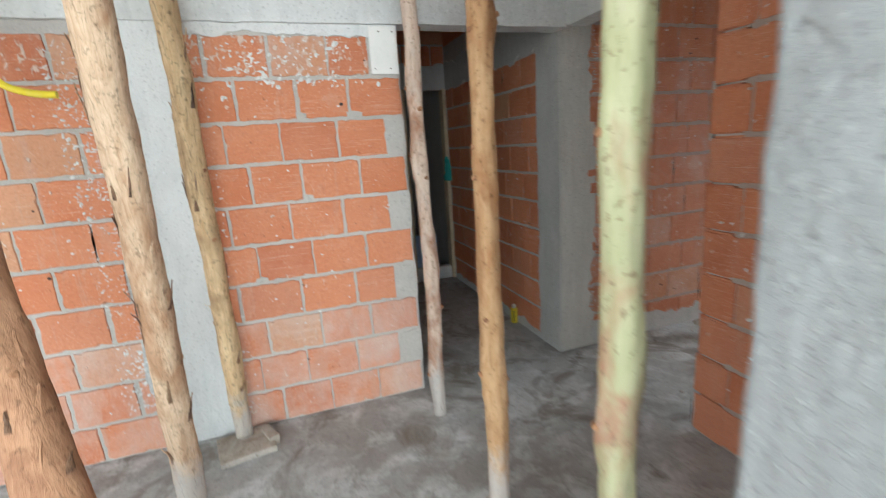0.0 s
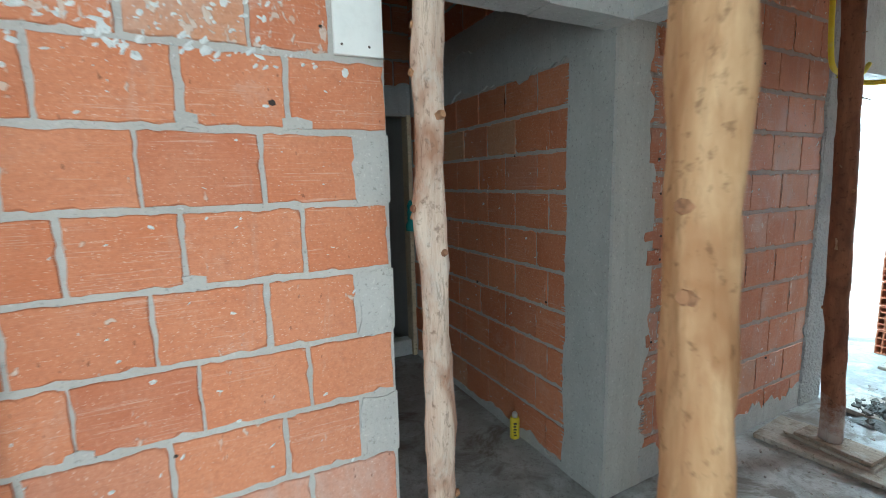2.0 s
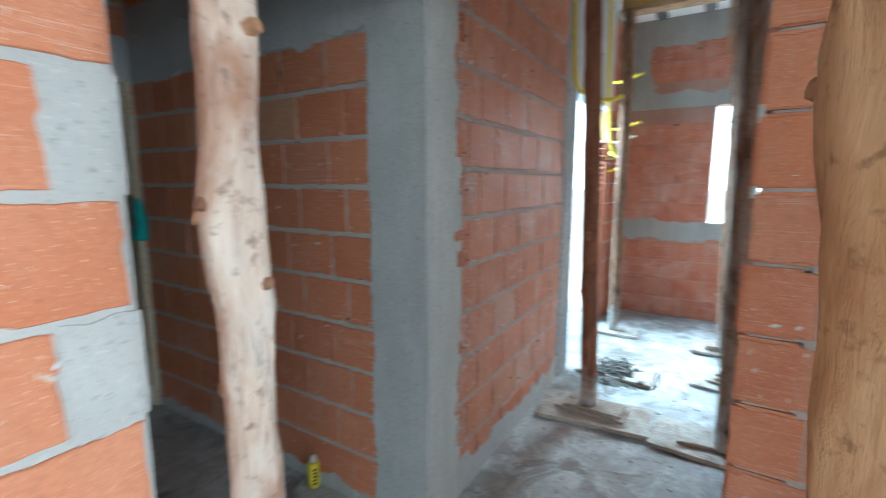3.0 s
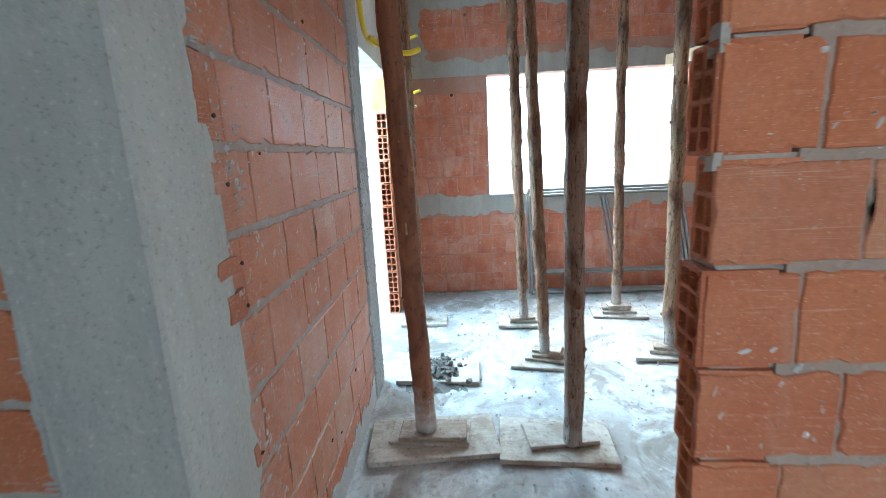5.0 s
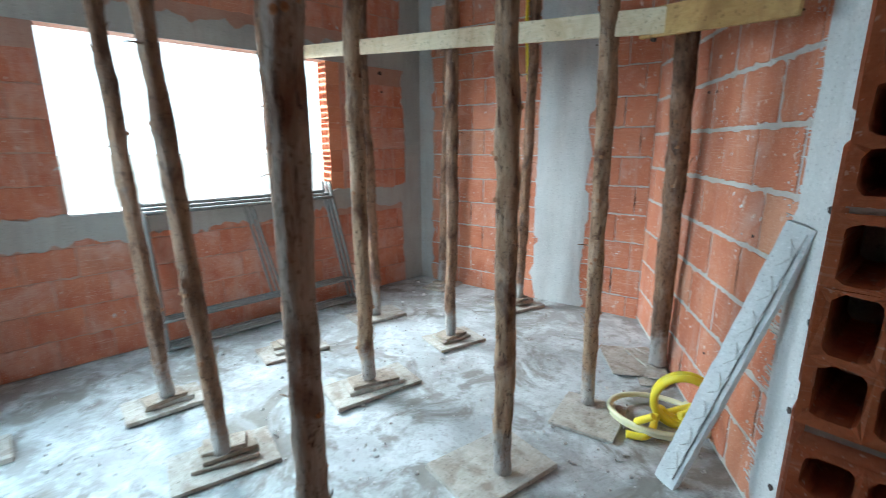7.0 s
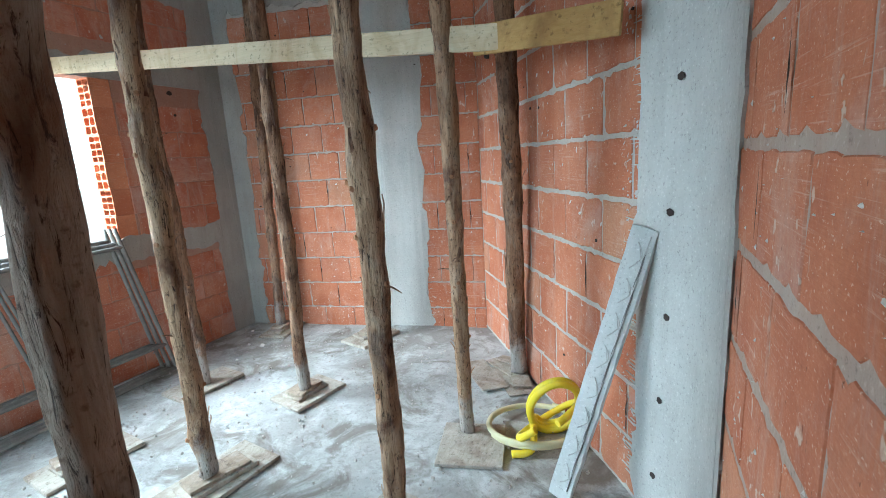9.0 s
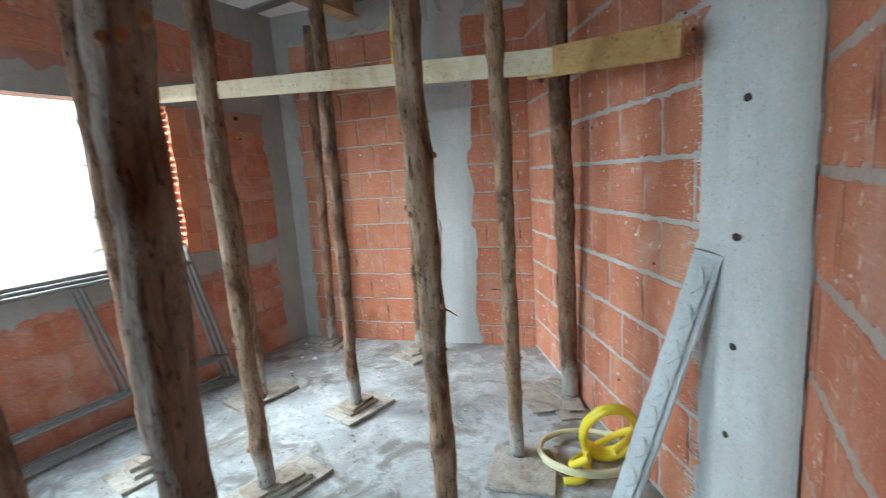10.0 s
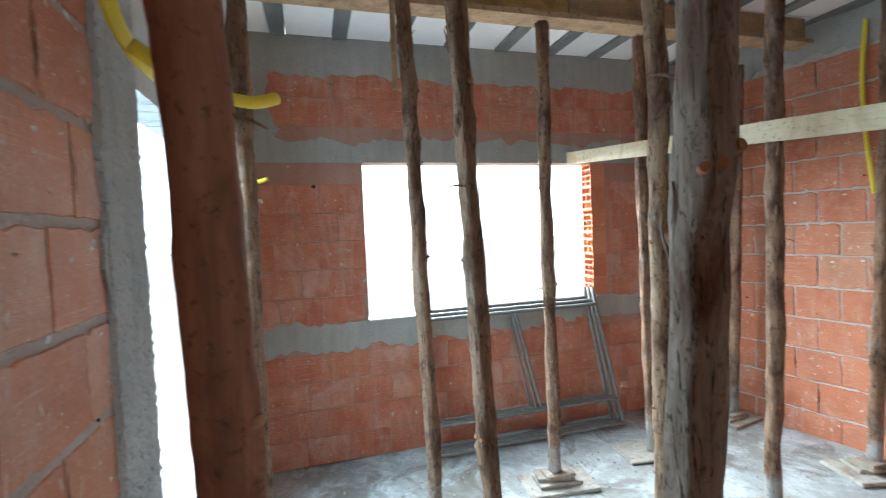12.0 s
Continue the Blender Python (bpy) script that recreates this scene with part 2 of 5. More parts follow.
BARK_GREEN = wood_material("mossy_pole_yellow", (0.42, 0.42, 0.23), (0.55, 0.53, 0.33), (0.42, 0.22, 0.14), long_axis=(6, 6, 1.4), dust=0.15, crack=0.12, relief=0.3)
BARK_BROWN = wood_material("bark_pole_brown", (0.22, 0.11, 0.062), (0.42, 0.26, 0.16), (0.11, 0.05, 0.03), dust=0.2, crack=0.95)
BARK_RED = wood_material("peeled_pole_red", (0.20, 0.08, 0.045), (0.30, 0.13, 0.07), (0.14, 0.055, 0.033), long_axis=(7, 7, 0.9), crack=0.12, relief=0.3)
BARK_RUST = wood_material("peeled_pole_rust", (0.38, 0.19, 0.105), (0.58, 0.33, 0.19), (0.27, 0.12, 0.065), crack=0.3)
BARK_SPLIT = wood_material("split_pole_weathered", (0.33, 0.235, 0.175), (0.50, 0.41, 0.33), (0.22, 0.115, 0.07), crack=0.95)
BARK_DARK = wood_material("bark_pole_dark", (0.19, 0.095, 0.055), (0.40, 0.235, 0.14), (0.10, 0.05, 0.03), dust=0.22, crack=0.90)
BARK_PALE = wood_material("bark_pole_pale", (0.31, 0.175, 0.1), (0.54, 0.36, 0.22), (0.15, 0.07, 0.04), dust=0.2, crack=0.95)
KNOT = wood_material("branch_knot", (0.30, 0.14, 0.07), (0.46, 0.25, 0.13), (0.2, 0.09, 0.05))
BOARD_PALE = wood_material("sawn_board_pale", (0.62, 0.50, 0.33), (0.74, 0.63, 0.45), (0.55, 0.42, 0.25), (1.2, 14, 14))
BOARD_OCHRE = wood_material("sawn_board_ochre", (0.48, 0.29, 0.10), (0.58, 0.38, 0.15), (0.38, 0.22, 0.08), (1.2, 14, 14))
BOARD_GREY = wood_material("dusty_board", (0.36, 0.32, 0.27), (0.48, 0.44, 0.38), (0.28, 0.23, 0.18), (9, 2, 9), dust=0.6)
FORM_WOOD = wood_material("formwork_board", (0.40, 0.27, 0.15), (0.52, 0.37, 0.22), (0.30, 0.20, 0.12), (9, 1.2, 9), dust=0.2)
FORM_DUSTY = wood_material("dusty_offcut", (0.26, 0.20, 0.15), (0.40, 0.33, 0.26), (0.2, 0.15, 0.11), (9, 1.2, 9), dust=0.5)
CEMENTED = plaster_material("cement_smeared_board", (0.52, 0.53, 0.52), (0.66, 0.67, 0.66), (0.40, 0.41, 0.40), 1.0)
YELLOW = plain_material("yellow_plastic", (0.82, 0.66, 0.04), 0.42, wear=0.35, worn=(0.7, 0.62, 0.3))
HOSE_PALE = plain_material("dusty_pale_hose", (0.62, 0.58, 0.36), 0.6, wear=0.4)
TUBE = plain_material("galvanised_tube", (0.2, 0.195, 0.185), 0.55, metal=0.3, wear=0.5, worn=(0.42, 0.39, 0.34))
FOAM = plain_material("white_foam", (0.86, 0.87, 0.86), 0.9, wear=0.1)
WHITE_BOARD = plain_material("white_fibre_panel", (0.78, 0.76, 0.72), 0.7, wear=0.2)
# near-black: painted shade of open joints and holes, also the brace binding
DARK = plain_material("dark_shade_and_binding", (0.05, 0.035, 0.03), 0.9, wear=0.1, worn=(0.1, 0.07, 0.05))
IRON = plain_material("rusty_iron", (0.12, 0.08, 0.06), 0.7, metal=0.5)
TEAL = plain_material("teal_cloth", (0.05, 0.33, 0.30), 0.9, wear=0.2, worn=(0.1, 0.4, 0.36))
BLUE = plain_material("pale_blue_sheet", (0.45, 0.58, 0.78), 0.7, wear=0.3, worn=(0.6, 0.68, 0.8))
CAN_YELLOW = plain_material("yellow_label", (0.80, 0.66, 0.05), 0.4, wear=0.15)
INK = plain_material("black_ink", (0.05, 0.05, 0.04), 0.6, wear=0.1)


# ---- building helpers ----
def mesh_object(name, bm, material, smooth=False):
    me = bpy.data.meshes.new(name)
    bm.to_mesh(me)
    bm.free()
    for m in material if isinstance(material, (list, tuple)) else (material,):
        me.materials.append(m)
    if smooth:
        me.polygons.foreach_set("use_smooth", [True] * len(me.polygons))
    return new(name, me)


def part(name, bm, material, parent, label="", smooth=False):
    ob = mesh_object(name, bm, material, smooth)
    ob.parent = parent
    if label:
        ob["label"] = label
    return ob


def thing(name, place, label, category, group=""):
    ob = new(name)
    ob.matrix_world = Matrix.Translation(place)
    ob.empty_display_size = 0.1
    return tagged(ob, label, category, group)


def box(bm, lo, hi, m=Matrix(), bevel=0.0, jitter=0.0, rng=random):
    """A box between two corners, moved by m, with softened or uneven edges."""
    tmp = bmesh.new()
    bmesh.ops.create_cube(tmp, size=1)
    for v in tmp.verts:
        v.co = Vector([lo[i] + (v.co[i] + 0.5) * (hi[i] - lo[i]) + rng.uniform(-jitter, jitter) for i in range(3)])
    if bevel:
        bmesh.ops.bevel(tmp, geom=tmp.edges[:], offset=bevel, segments=1, affect="EDGES")
    tmp.transform(m)
    copy_into(bm, tmp)


def copy_into(bm, tmp, mat=0):
    made = [bm.verts.new(v.co) for v in tmp.verts]
    tmp.verts.index_update()
    for f in tmp.faces:
        g = bm.faces.new([made[v.index] for v in f.verts])
        g.material_index = mat or f.material_index
        g.smooth = f.smooth
    tmp.free()


def tube(bm, pts, radius, sides=8, closed=False):
    """A tube along smooth points."""
    pts = [Vector(p) for p in pts]
    fine = []
    n = len(pts)
    for i in range(n if closed else n - 1):
        a, b, c, d = (pts[(i + j) % n] if closed else pts[min(max(i + j, 0), n - 1)] for j in (-1, 0, 1, 2))
        for s in range(6):
            t = s / 6
            fine.append(0.5 * ((2 * b) + (c - a) * t + (2 * a - 5 * b + 4 * c - d) * t * t + (3 * b - a - 3 * c + d) * t ** 3))
    if not closed:
        fine.append(pts[-1])
    rings = []
    up = None
    for i, p in enumerate(fine):
        t = (fine[(i + 1) % len(fine)] if closed or i + 1 < len(fine) else p) - fine[i - 1 if i or closed else 0]
        t.normalize()
        if up is None:
            up = t.orthogonal().normalized()
        up = (up - t * up.dot(t)).normalized()
        side = t.cross(up)
        r = radius(i / max(1, len(fine) - 1)) if callable(radius) else radius
        rings.append([bm.verts.new(p + r * (math.cos(a) * up + math.sin(a) * side)) for a in [2 * math.pi * j / sides for j in range(sides)]])
    for i in range(len(rings) if closed else len(rings) - 1):
        r0, r1 = rings[i], rings[(i + 1) % len(rings)]
        for j in range(sides):
            f = bm.faces.new((r0[j], r0[(j + 1) % sides], r1[(j + 1) % sides], r1[j]))
            f.smooth = True
    if not closed:
        bm.faces.new(rings[0][::-1])
        bm.faces.new(rings[-1])


class Wall:
    """One wall: a mortar core between two points, seen from the left of the way from p to q."""

    def __init__(self, name, p, q, z0, z1, thick, label, holes=(), material=None, onto=None):
        p, q = Vector((*p, 0)), Vector((*q, 0))
        d = (q - p).normalized()
        self.length = (q - p).length
        self.m = Matrix((( d.x, -d.y, 0, p.x), (d.y, d.x, 0, p.y), (0, 0, 1, 0), (0, 0, 0, 1)))
        self.holes, self.skip = list(holes), []
        if onto:
            self.ob = onto
            return
        cuts_s = sorted({0.0, self.length, *[v for h in holes for v in (h[0], h[1])]})
        cuts_z = sorted({z0, z1, *[v for h in holes for v in (h[2], h[3])]})
        bm = bmesh.new()
        verts = {}

        def vert(i, j, k):
            if (i, j, k) not in verts:
                verts[i, j, k] = bm.verts.new(self.m @ Vector((cuts_s[i], -thick * k, cuts_z[j])))
            return verts[i, j, k]

        def solid(i, j):
            if not (0 <= i < len(cuts_s) - 1 and 0 <= j < len(cuts_z) - 1):
                return False
            s, z = (cuts_s[i] + cuts_s[i + 1]) / 2, (cuts_z[j] + cuts_z[j + 1]) / 2
            return not any(h[0] < s < h[1] and h[2] < z < h[3] for h in self.holes)

        for i in range(len(cuts_s) - 1):
            for j in range(len(cuts_z) - 1):
                if not solid(i, j):
                    continue
                bm.faces.new((vert(i, j, 0), vert(i, j + 1, 0), vert(i + 1, j + 1, 0), vert(i + 1, j, 0)))
                bm.faces.new((vert(i, j, 1), vert(i + 1, j, 1), vert(i + 1, j + 1, 1), vert(i, j + 1, 1)))
                for di, dj, a, b in ((-1, 0, (i, j), (i, j + 1)), (1, 0, (i + 1, j), (i + 1, j + 1)), (0, -1, (i, j), (i + 1, j)), (0, 1, (i, j + 1), (i + 1, j + 1))):
                    if not solid(i + di, j + dj):
                        bm.faces.new((vert(*a, 0), vert(*b, 0), vert(*b, 1), vert(*a, 1)))
        bmesh.ops.recalc_face_normals(bm, faces=bm.faces)
        self.ob = tagged(mesh_object(name, bm, material or MORTAR), label, "wall", kind="structure")

    def at(self, s, out, z):
        return self.m @ Vector((s, out, z))

    def patch(self, name, s0, s1, z0, z1, material, label, ragged=(1, 1, 1, 1), out=0.011, rough=0.022, seed=1, wave=0.0):
        """A coat of render with ragged edges (left, right, bottom, top), proud of the bricks."""
        rng = random.Random(seed)
        step = 0.035
        pts = []

        def run(a, b, fixed, along_s, amp):
            n = max(2, int(abs(b - a) / step))
            for i in range(n):
                t = a + (b - a) * i / n
                big = noise.noise(Vector((t * 6.0, seed * 3.1, fixed))) * amp * rough * 1.6
                drip = wave * max(0, noise.noise(Vector((t * 9, seed * 1.7, 2)))) if along_s else 0
                e = fixed + (big + rng.uniform(-rough, rough) * 0.55 * amp if amp else 0) + (drip if amp else 0)
                pts.append((t, e) if along_s else (e, t))

        run(s0, s1, z0, True, ragged[2])
        run(z0, z1, s1, False, ragged[1])
        run(s1, s0, z1, True, ragged[3])
        run(z1, z0, s0, False, ragged[0])
        bm = bmesh.new()
        front = [bm.verts.new(self.at(s, out + rng.uniform(-0.002, 0.001), z)) for s, z in pts]
        back = [bm.verts.new(self.at(s, -0.004, z)) for s, z in pts]
        bm.faces.new(front)
        for i in range(len(pts)):
            j = (i + 1) % len(pts)
            bm.faces.new((front[j], front[i], back[i], back[j]))
        bmesh.ops.triangulate(bm, faces=[f for f in bm.faces if len(f.verts) > 4])
        bmesh.ops.recalc_face_normals(bm, faces=bm.faces)
        ob = part(name, bm, material, self.ob, label)
        return ob

    def bricks(self, s0=0.0, s1=None, z1=3.1, length=0.29, gap=0.012, offset=0.0, joints=None, material=None, tops=None, lows=None, base=0.0, seed=0, first=0, bed=(0.007, 0.196), heads=(0.004, 0.006, 0.010, 0.014), gaps=0.0, sink=0.0, rise=0.205):
        """Courses of blocks on a given rise, each an object on a shared mesh."""
        rng = random.Random(seed)
        s1 = self.length if s1 is None else s1
        course = first
        while base + course * rise + 0.1 < z1:
            za, zb = base + course * rise + bed[0], min(base + course * rise + bed[1], z1)
            if joints and course in joints:
                edges = joints[course]
                spans = list(zip(edges[:-1], edges[1:]))
            else:
                pitch = length + gap
                s = s0 - (pitch * 0.5 if course % 2 else 0) - offset
                spans = []
                while s < s1:
                    w = pitch * rng.choice((1, 1, 1, 0.985, 1.02))
                    spans.append((max(s, s0), min(s + w, s1)))
                    s += w
            for a, b in spans:
                g = rng.choice(heads) / 2
                pieces = [(a + g, b - g)]
                for h in self.holes + self.skip:
                    if h[2] < zb - 0.04 and h[3] > za + 0.04:
                        pieces = [x for u, v in pieces for x in ((u, min(v, h[0])), (max(u, h[1]), v)) if x[1] - x[0] > 0.025]
                for u, v in pieces:
                    self.brick(u, v, za, zb, lows[1] if lows and zb < lows[0] else material or BRICK, rng, tops, sink)
                if rng.random() < gaps and pieces and pieces[-1][1] == b - g:
                    self.open_joint(b, za, zb, rng)
            course += 1

    def open_joint(self, s, za, zb, rng):
        """An empty head joint, its shade laid on as a dark ragged strip between two blocks."""
        bm = bmesh.new()
        lo, hi = za + rng.uniform(0.01, 0.06), zb - rng.uniform(0.01, 0.06)
        n = 6
        left, right = [], []
        for i in range(n + 1):
            z = lo + (hi - lo) * i / n
            w = 0.0035 * (1.2 - abs(2 * i / n - 1)) * rng.uniform(0.6, 1.5)
            c = s + rng.uniform(-0.002, 0.002)
            left.append(bm.verts.new(self.at(c - w, 0.0088, z)))
            right.append(bm.verts.new(self.at(c + w, 0.0088, z)))
        for i in range(n):
            bm.faces.new((left[i], left[i + 1], right[i + 1], right[i]))
        bmesh.ops.solidify(bm, geom=bm.faces[:], thickness=0.004)
        part("open_joint", bm, DARK, self.ob, "dark strip standing for the shade in an open joint")

    def brick(self, u, v, za, zb, material, rng, tops=None, sink=0.0):
        if tops and za > tops[0]:
            material = tops[1]
        key = (material.name, rng.randrange(7))
        if key not in BRICK_MESHES:
            BRICK_MESHES[key] = brick_mesh(material, key[1])
        ob = new("brick", BRICK_MESHES[key])
        w, h = v - u, zb - za
        ob.parent = self.ob
        ob.matrix_world = self.m @ Matrix.Translation(((u + v) / 2, rng.uniform(-0.0015, 0.0015) - sink, (za + zb) / 2)) @ Matrix.Rotation(rng.uniform(-0.004, 0.004), 4, "Y") @ Matrix.Diagonal((w, 1, h, 1))


BRICK_MESHES = {}


def bond(even, odd, step, length, courses, s0=0.0):
    """Head joints of each course, from one known joint in the even and the odd courses."""
    found = {}
    for c in range(courses):
        at = odd if c % 2 else even
        lo = at - step * math.ceil((at - s0) / step)
        edges = [lo + step * i for i in range(int((length - lo) / step) + 2)]
        found[c] = [min(max(e, s0), length) for e in edges]
        found[c] = [e for i, e in enumerate(found[c]) if not i or e > found[c][i - 1] + 0.02]
    return found


def splashes(wall, s0, s1, z0, z1, n, material, seed, size=1.0, out=0.0085):
    """Flung drops and dragged strokes of cement that dried on the bricks, too many to count."""
    rng = random.Random(seed)
    bm = bmesh.new()
    for _ in range(n):
        cs, cz = rng.uniform(s0, s1), rng.uniform(z0, z1)
        if any(h[0] < cs < h[1] and h[2] < cz < h[3] for h in wall.holes):
            continue
        if noise.noise(Vector((cs * 3, cz * 3, seed))) < rng.uniform(-0.5, 0.4):
            continue
        ln = size * rng.choice((0.003, 0.004, 0.006, 0.009, 0.013)) * rng.uniform(0.7, 1.4)
        wd = ln * rng.uniform(0.25, 0.75)
        turn = rng.gauss(-0.5, 0.5)
        ring = []
        for j in range(7):
            a = 2 * math.pi * j / 7
            r = rng.uniform(0.7, 1.2)
            u, v = ln * math.cos(a) * r, wd * math.sin(a) * r
            ring.append((cs + u * math.cos(turn) - v * math.sin(turn), cz + u * math.sin(turn) + v * math.cos(turn)))
        top = bm.verts.new(wall.at(cs, out + 0.0022, cz))
        rim = [bm.verts.new(wall.at(u, out - 0.0015, v)) for u, v in ring]
        for j in range(7):
            bm.faces.new((top, rim[(j + 1) % 7], rim[j]))
    bmesh.ops.recalc_face_normals(bm, faces=bm.faces)
    ob = part("cement_splashes", bm, material, wall.ob, "dried white splashes of cement on the bricks")
    ob["kind"] = "stuff"


def brick_mesh(material, seed):
    """The face of one block on a unit square, its arris chipped and uneven."""
    rng = random.Random(seed * 11 + 5)
    bm = bmesh.new()
    out = []
    for a, b, n in (((-0.5, -0.5), (0.5, -0.5), 11), ((0.5, -0.5), (0.5, 0.5), 6), ((0.5, 0.5), (-0.5, 0.5), 11), ((-0.5, 0.5), (-0.5, -0.5), 6)):
        for i in range(n):
            t = i / n
            chip = rng.uniform(0.02, 0.05) if rng.random() < 0.14 else 0.0
            out.append((a[0] + (b[0] - a[0]) * t, a[1] + (b[1] - a[1]) * t, chip))
    front, rim, back = [], [], []
    for x, z, chip in out:
        slow = noise.noise(Vector((x * 4.0, z * 4.0, seed * 2.3)))
        jx, jz = rng.uniform(-0.012, 0.004) + 0.010 * slow, rng.uniform(-0.020, 0.006) + 0.016 * slow
        sx, sz = (1 if x > 0 else -1), (1 if z > 0 else -1)
        ex = x + sx * jx if abs(x) > 0.49 else x
        ez = z + sz * jz if abs(z) > 0.49 else z
        rim.append(bm.verts.new((ex - sx * chip * 0.5, 0.0045, ez - sz * chip)))
        front.append(bm.verts.new((ex * 0.985 - sx * chip * 0.6, 0.0075, ez * 0.975 - sz * chip * 1.3)))
        back.append(bm.verts.new((ex, -0.004, ez)))
    n = len(out)
    bm.faces.new(front)
    for i in range(n):
        j = (i + 1) % n
        bm.faces.new((front[j], front[i], rim[i], rim[j]))
        bm.faces.new((rim[j], rim[i], back[i], back[j]))
    bmesh.ops.recalc_face_normals(bm, faces=bm.faces)
    me = bpy.data.meshes.new("brick")
    bm.to_mesh(me)
    bm.free()
    me.materials.append(material)
    return me


def hollow_mesh(w, h, cols, rows, depth, seed):
    """The open end of a hollow block: webs round recessed cells with rounded corners. Local x across the wall, z up, y out."""
    rng = random.Random(seed)
    bm = bmesh.new()
    web = 0.0085
    cw, ch = w / cols, h / rows
    for i in range(cols):
        for j in range(rows):
            x0, z0 = i * cw - w / 2, j * ch
            outer = [bm.verts.new((x, rng.uniform(-0.002, 0.001), z)) for x, z in ((x0, z0), (x0 + cw, z0), (x0 + cw, z0 + ch), (x0, z0 + ch))]
            xa, xb = x0 + web * (1.0 if i == 0 else 0.5), x0 + cw - web * (1.0 if i == cols - 1 else 0.5)
            za, zb = z0 + web * (1.0 if j == 0 else 0.5), z0 + ch - web * (1.0 if j == rows - 1 else 0.5)
            r = min(xb - xa, zb - za) * rng.uniform(0.24, 0.34)
            groups = []
            for k, (cx, cz) in enumerate(((xa + r, za + r), (xb - r, za + r), (xb - r, zb - r), (xa + r, zb - r))):
                group = []
                for step in range(4):
                    a = math.pi * (1.0 + 0.5 * k) + math.pi / 6 * step
                    group.append((cx + r * math.cos(a) + rng.uniform(-0.0008, 0.0008), cz + r * math.sin(a) + rng.uniform(-0.0008, 0.0008)))
                groups.append(group)
            front = [[bm.verts.new((x, rng.uniform(-0.004, 0.0), z)) for x, z in g] for g in groups]
            back = [[bm.verts.new((x, -depth, z)) for x, z in g] for g in groups]
            for k in range(4):
                for step in range(3):
                    bm.faces.new((outer[k], front[k][step + 1], front[k][step]))
                n = (k + 1) % 4
                bm.faces.new((outer[k], outer[n], front[n][0], front[k][3]))
            loop_f, loop_b = [v for g in front for v in g], [v for g in back for v in g]
            for k in range(16):
                n = (k + 1) % 16
                bm.faces.new((loop_f[k], loop_f[n], loop_b[n], loop_b[k]))
            bm.faces.new(loop_b)
    box(bm, (-w / 2 + 0.0005, -depth, 0.0005), (-w / 2 + 0.0025, -0.003, h - 0.0005))
    box(bm, (w / 2 - 0.0025, -depth, 0.0005), (w / 2 - 0.0005, -0.003, h - 0.0005))
    box(bm, (-w / 2 + 0.003, -depth, 0.0005), (w / 2 - 0.003, -0.003, 0.0025))
    box(bm, (-w / 2 + 0.003, -depth, h - 0.0025), (w / 2 - 0.003, -0.003, h - 0.0005))
    bmesh.ops.recalc_face_normals(bm, faces=bm.faces)
    me = bpy.data.meshes.new("hollow_brick")
    bm.to_mesh(me)
    bm.free()
    me.materials.append(CLAY)
    return me


# ---- ground, floor, ceiling ----
bm = bmesh.new()
bmesh.ops.create_grid(bm, x_segments=24, y_segments=24, size=400)
for v in bm.verts:
    v.co.z = -0.16
backdrop = bmesh.new()
ring = [[backdrop.verts.new((90 * math.cos(2 * math.pi * j / 48), 90 * math.sin(2 * math.pi * j / 48), z)) for j in range(48)] for z in (-1.0, 70.0)]
for j in range(48):
    backdrop.faces.new((ring[0][j], ring[1][j], ring[1][(j + 1) % 48], ring[0][(j + 1) % 48]))
tagged(mesh_object("backdrop", backdrop, haze), "bright white overcast haze in the distance", "backdrop", kind="structure")
tagged(mesh_object("ground", bm, GROUND), "bare sandy ground round the building site", "ground", kind="structure")

bm = bmesh.new()
NX, NY = 110, 130
pts = [[None] * (NY + 1) for _ in range(NX + 1)]
for i in range(NX + 1):
    for j in range(NY + 1):
        x, y = -2.35 + 8.47 * i / NX, -3.15 + 9.9 * j / NY
        h = 0.012 * noise.noise(Vector((x * 2.1, y * 2.1, 0.3))) + 0.005 * noise.noise(Vector((x * 9, y * 9, 1.3)))
        pts[i][j] = bm.verts.new((x, y, min(0.012, h) - 0.004))
for i in range(NX):
    for j in range(NY):
        bm.faces.new((pts[i][j], pts[i + 1][j], pts[i + 1][j + 1], pts[i][j + 1])).smooth = True
box(bm, (-2.35, -3.15, -0.16), (6.12, 6.75, -0.05))
tagged(mesh_object("floor", bm, FLOOR), "rough grey concrete floor with damp stains and cement dust", "floor", kind="structure")

bm = bmesh.new()
box(bm, (-2.35, -3.15, 3.10), (2.15, 6.75, 3.28))
box(bm, (2.15, -1.75, 3.16), (6.12, 3.1, 3.3))
tmp = bmesh.new()
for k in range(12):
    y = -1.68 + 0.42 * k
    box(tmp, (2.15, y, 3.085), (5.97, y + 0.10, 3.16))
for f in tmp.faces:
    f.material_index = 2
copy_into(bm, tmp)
tmp = bmesh.new()
for k in range(12):
    y = -1.58 + 0.42 * k
    for m in range(4):
        box(tmp, (2.15 + 0.96 * m, y + 0.004, 3.10), (2.15 + 0.96 * m + 0.955, y + 0.316, 3.155), bevel=0.006)
for f in tmp.faces:
    f.material_index = 1
copy_into(bm, tmp)
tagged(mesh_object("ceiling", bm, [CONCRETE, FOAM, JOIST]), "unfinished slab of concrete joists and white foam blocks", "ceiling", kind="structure")

